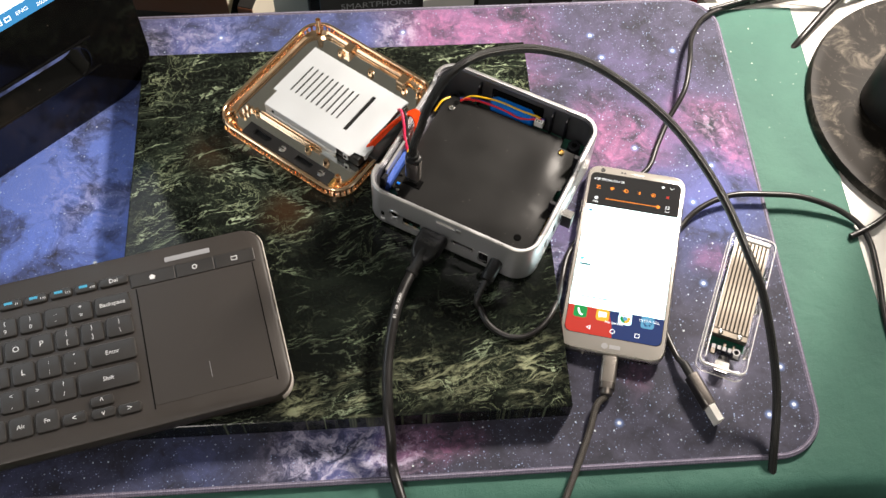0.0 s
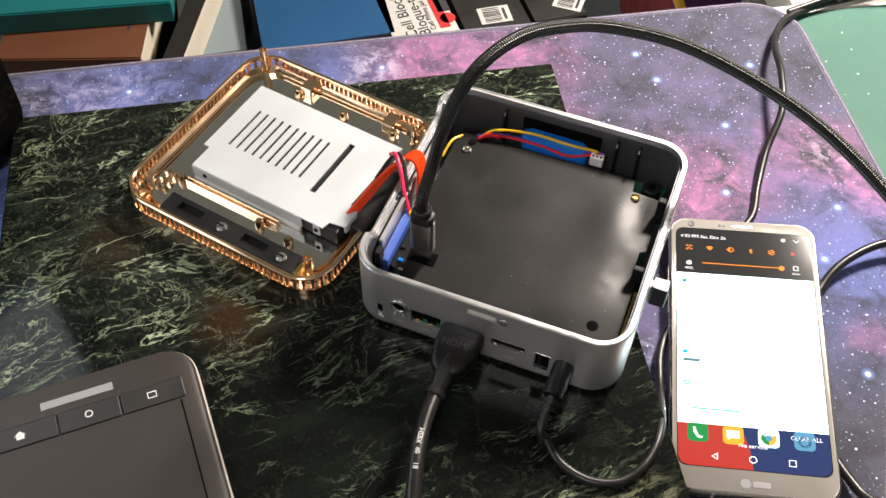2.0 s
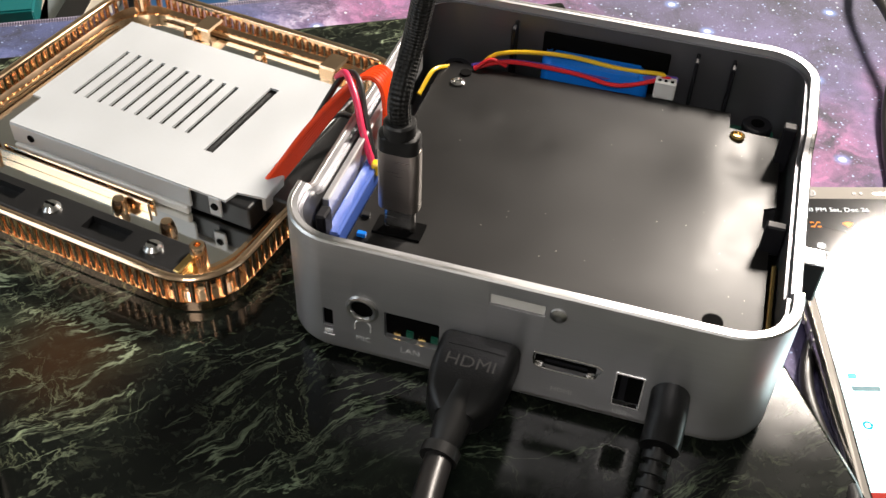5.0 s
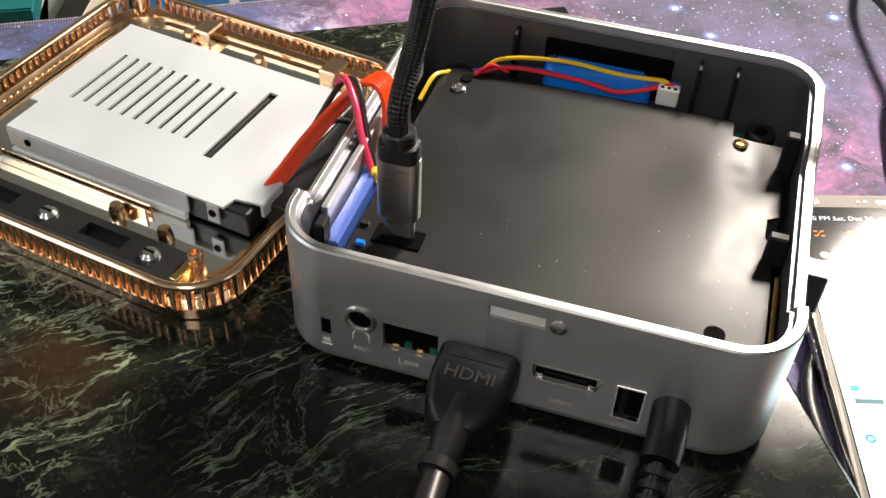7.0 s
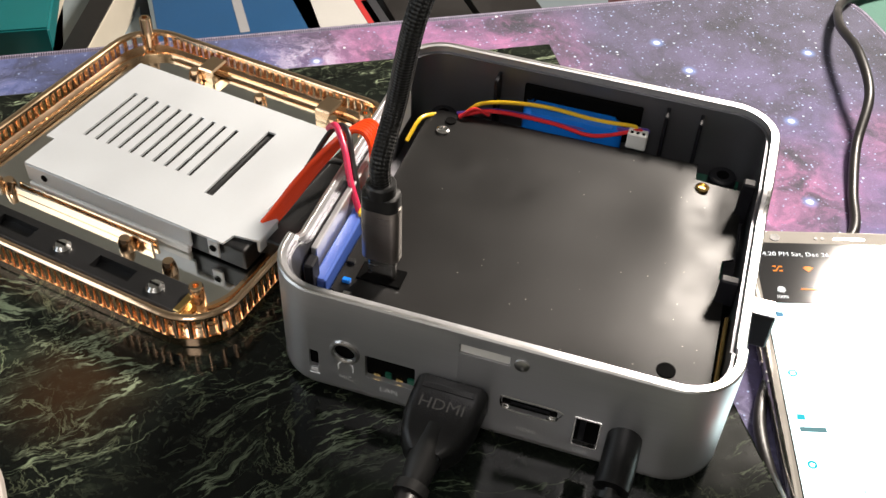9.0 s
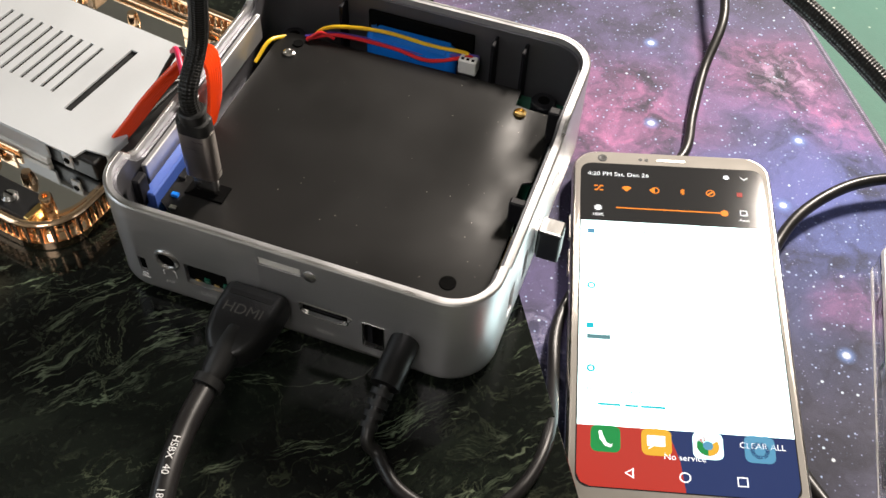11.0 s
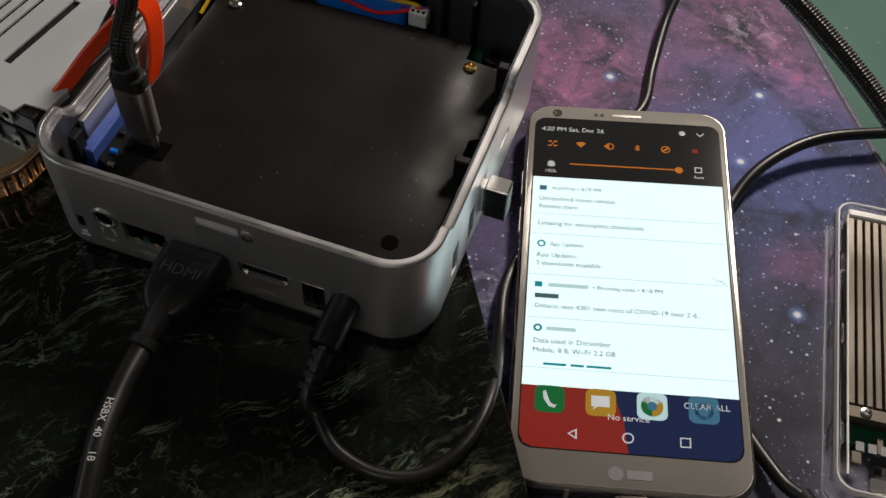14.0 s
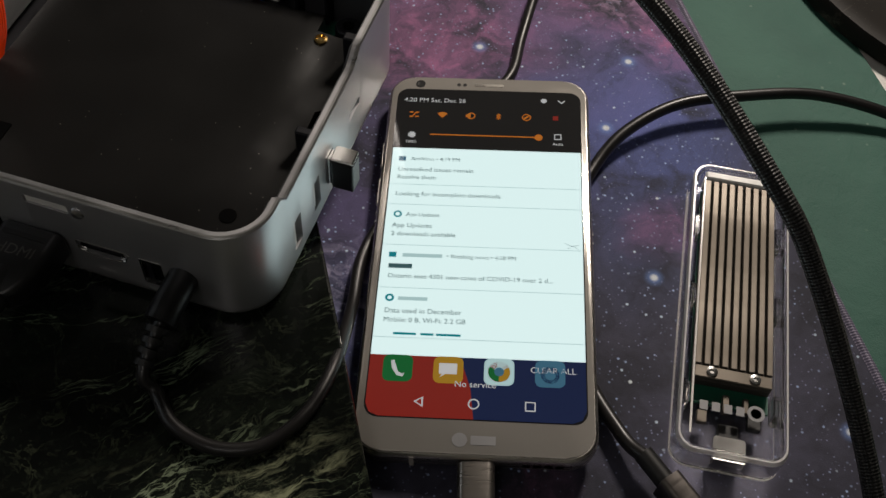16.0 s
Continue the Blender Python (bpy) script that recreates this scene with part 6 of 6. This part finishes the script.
ZT = -0.11
H0 = ZT - SHELF_Z
bb, w = shelf_box("gadget_box", "blue and black cardboard gadget box on the low shelf", "box", (-0.3141, 0.2894, -0.1100), (-0.2197, 0.3246, -0.1100), 0.19, H0, (CARD_BLACK, CARD_BLUE, CARD_BLUE))
lettering("print", "SMARTPHONE", 0.011, GREY_INK, bb, pose(w * 0.55, -0.0008, H0 - 0.020, 90), "CENTER")
lettering("print", "PROTECTOR", 0.011, GREY_INK, bb, pose(w * 0.55, -0.0008, H0 - 0.036, 90), "CENTER")
part("word_bar", box(w * 0.50, w * 0.56, 0.05, 0.16, H0 + 0.0004, H0 + 0.0007), GREY_INK, bb)
wb, w = shelf_box("toy_box", "white printed novelty box on the low shelf", "box", (-0.2150, 0.3063, -0.1100), (-0.1686, 0.3289, -0.1100), 0.16, H0, (CARD_WHITE, CARD_WHITE, CARD_BLACK))
for x, txt, s in ((0.30, "Cell Block", 0.0125), (0.50, "Bloque-t\u00e9l", 0.0125)):
    lettering("print", txt, s, INK_DARK, wb, pose(w * x, 0.008, H0 + 0.0008, 0, 0, 90))
lettering("print", "Cell Phone Jail", 0.006, INK_DARK, wb, pose(w * 0.64, 0.012, H0 + 0.0008, 0, 0, 90))
for x in (0.74, 0.82):
    part("word_bar", box(w * x, w * x + 0.004, 0.012, 0.10, H0 + 0.0004, H0 + 0.0007), CARD_RED, wb)
part("logo_disc", cyl(w * 0.91, 0.022, H0 + 0.0004, H0 + 0.0007, 0.006, 20), CARD_RED, wb)
part("logo_bar", box(w * 0.91 - 0.005, w * 0.91 + 0.005, 0.030, 0.085, H0 + 0.0004, H0 + 0.0007), INK_DARK, wb)


def barcode(parent, place, w, h, turn):
    """A white sticker with bars, lying flat."""
    x, y, z = parent.matrix_world.inverted() @ Vector(place)
    s = part("sticker", box(-w / 2, w / 2, -h / 2, h / 2, 0, 0.0003), CARD_WHITE, parent, "white bar-code sticker")
    s.matrix_basis = pose(x, y, z, 0, 0, turn)
    rnd = random.Random(3)
    px = -w * 0.42
    while px < w * 0.40:
        t = w * rnd.choice((0.02, 0.035, 0.05))
        part("bar", box(px, px + t, -h * 0.18, h * 0.36, 0.0003, 0.0005), INK_DARK, s)
        px += t + w * rnd.choice((0.025, 0.04, 0.055))
    part("word_bar", box(-w * 0.35, w * 0.35, -h * 0.36, -h * 0.27, 0.0003, 0.0005), INK_DARK, s)


kb1, w = shelf_box("black_box", "black cardboard box with a bar-code sticker on the low shelf", "box", (-0.1648, 0.3332, -0.1150), (-0.1172, 0.3548, -0.1150), 0.13, H0 - 0.005, (CARD_BLACK, CARD_BLACK, CARD_BLACK))
barcode(kb1, (-0.1471, 0.3611, -0.1145), 0.019, 0.025, 86)
kb2, w = shelf_box("black_box", "black cardboard box with a skewed sticker on the low shelf", "box", (-0.1147, 0.3568, -0.1150), (-0.0750, 0.3740, -0.1150), 0.15, H0 - 0.005, (CARD_BLACK, CARD_BLACK, CARD_BLACK))
barcode(kb2, (-0.0902, 0.3858, -0.1145), 0.020, 0.023, 55)
pb, w = shelf_box("game_box", "purple and yellow cardboard game box on the low shelf", "box", (-0.0118, 0.3474, -0.0900), (0.0460, 0.3576, -0.0900), 0.16, -0.09 - SHELF_Z, (CARD_RED, CARD_PURPLE, CARD_RED))
hh = -0.09 - SHELF_Z
part("side_print", box(0.002, 0.010, 0.004, 0.12, hh + 0.0004, hh + 0.0008), CARD_YELLOW, pb, "yellow printed stripe")
part("ring_print", loft([[(0.045 + r * math.cos(k * math.pi / 12), 0.045 + r * math.sin(k * math.pi / 12), z2) for k in range(24)] for r, z2 in ((0.017, hh + 0.0004), (0.017, hh + 0.0008), (0.013, hh + 0.0008), (0.013, hh + 0.0004))], caps=False), GREY_INK, pb)
part("ring_print", box(0.040, 0.048, 0.038, 0.052, hh + 0.0004, hh + 0.0008), GREY_INK, pb)
shelf_box("binder", "white ring binder upright on the low shelf", "binder", (0.0456, 0.3427, -0.0800), (0.0615, 0.3465, -0.0800), 0.2, -0.08 - SHELF_Z, (CARD_WHITE, CARD_WHITE, CARD_WHITE))
shelf_box("folder", "yellow folder standing on the low shelf", "folder", (0.0624, 0.3466, -0.0800), (0.0736, 0.3510, -0.0800), 0.2, -0.08 - SHELF_Z, (CARD_YELLOW, CARD_YELLOW, CARD_YELLOW))
shelf_box("navy_pouch", "navy blue cloth pouch on the low shelf", "pouch", (0.0811, 0.3737, -0.1000), (0.1702, 0.4000, -0.1000), 0.12, -0.10 - SHELF_Z, (CARD_NAVY, CARD_NAVY, CARD_NAVY), 0.004)
bk, w = shelf_box("book", "brown leather-bound book lying on the low shelf", "book", (-0.5001, 0.2437, -0.1000), (-0.3966, 0.2601, -0.1000), 0.16, 0.03, (CARD_BROWN, CARD_BROWN, PAPER))
part("word_bar", box(w * 0.86, w * 0.88, 0.03, 0.10, 0.0304, 0.0307), INK_DARK, bk)
shelf_box("book", "thick black book under the brown one", "book", (-0.5206, 0.2645, -0.1350), (-0.4043, 0.2826, -0.1350), 0.17, -0.135 - SHELF_Z, (CARD_BLACK, CARD_BLACK, CARD_BLACK))
shelf_box("book", "upright book with a dark spine and pale pages", "book", (-0.3809, 0.2475, -0.1000), (-0.3661, 0.2477, -0.1000), 0.18, H0 + 0.01, (CARD_BROWN, CARD_BLACK, PAPER))
shelf_box("carton", "grey-blue carton behind the books", "box", (-0.3826, 0.2948, -0.1300), (-0.3346, 0.3112, -0.1300), 0.16, -0.13 - SHELF_Z, (BLUE_BOARD, BLUE_BOARD, BLUE_BOARD))
shelf_box("teal_case", "teal plastic case resting on the books", "case", (-0.5584, 0.2548, -0.0810), (-0.3831, 0.3020, -0.0810), 0.10, 0.018, (CARD_TEAL, CARD_TEAL, CARD_TEAL), 0.003)

# loose leads behind the cloth
for name, label, pts, r, mat in (
    ("power_lead", "thick black lead lying over the white desk", [(0.1044, 0.2275, -0.0090), (0.1102, 0.2334, -0.0050), (0.1169, 0.2443, 0.0000), (0.1310, 0.2695, 0.0040), (0.1484, 0.2979, 0.0060), (0.1670, 0.3363, 0.0060)], 0.0030, PVC),
    ("coiled_lead", "bundle of thin leads lying behind the cloth", [(0.0389, 0.2511, 0.0020), (0.0741, 0.2702, 0.0060), (0.0954, 0.2774, 0.0120), (0.1146, 0.2803, 0.0100), (0.1346, 0.2840, 0.0060), (0.1524, 0.2943, 0.0080), (0.1766, 0.3116, 0.0060)], 0.0022, PVC),
    ("coiled_lead", "thin pale lead looped behind the cloth", [(0.0712, 0.2689, 0.0000), (0.0820, 0.2748, 0.0100), (0.1031, 0.2858, 0.0160), (0.1231, 0.2869, 0.0120), (0.1439, 0.2876, 0.0060), (0.1632, 0.3063, 0.0040)], 0.0016, PLUG_DARK),
    ("black_lead", "black lead curving over the white desk", [(0.1490, 0.1239, -0.0010), (0.1712, 0.1292, -0.0010), (0.1874, 0.1288, -0.0010), (0.2178, 0.1201, -0.0010)], 0.0020, PVC),
    ("black_lead", "black lead curving beside the cloth", [(0.1594, 0.0603, -0.0010), (0.1749, 0.0727, 0.0010), (0.1915, 0.0917, 0.0010), (0.2169, 0.1185, 0.0010)], 0.0024, PVC),
):
    th = thing(name, label, "cable")
    part("cord", tube(pts, r, 10), mat, th, "", True)
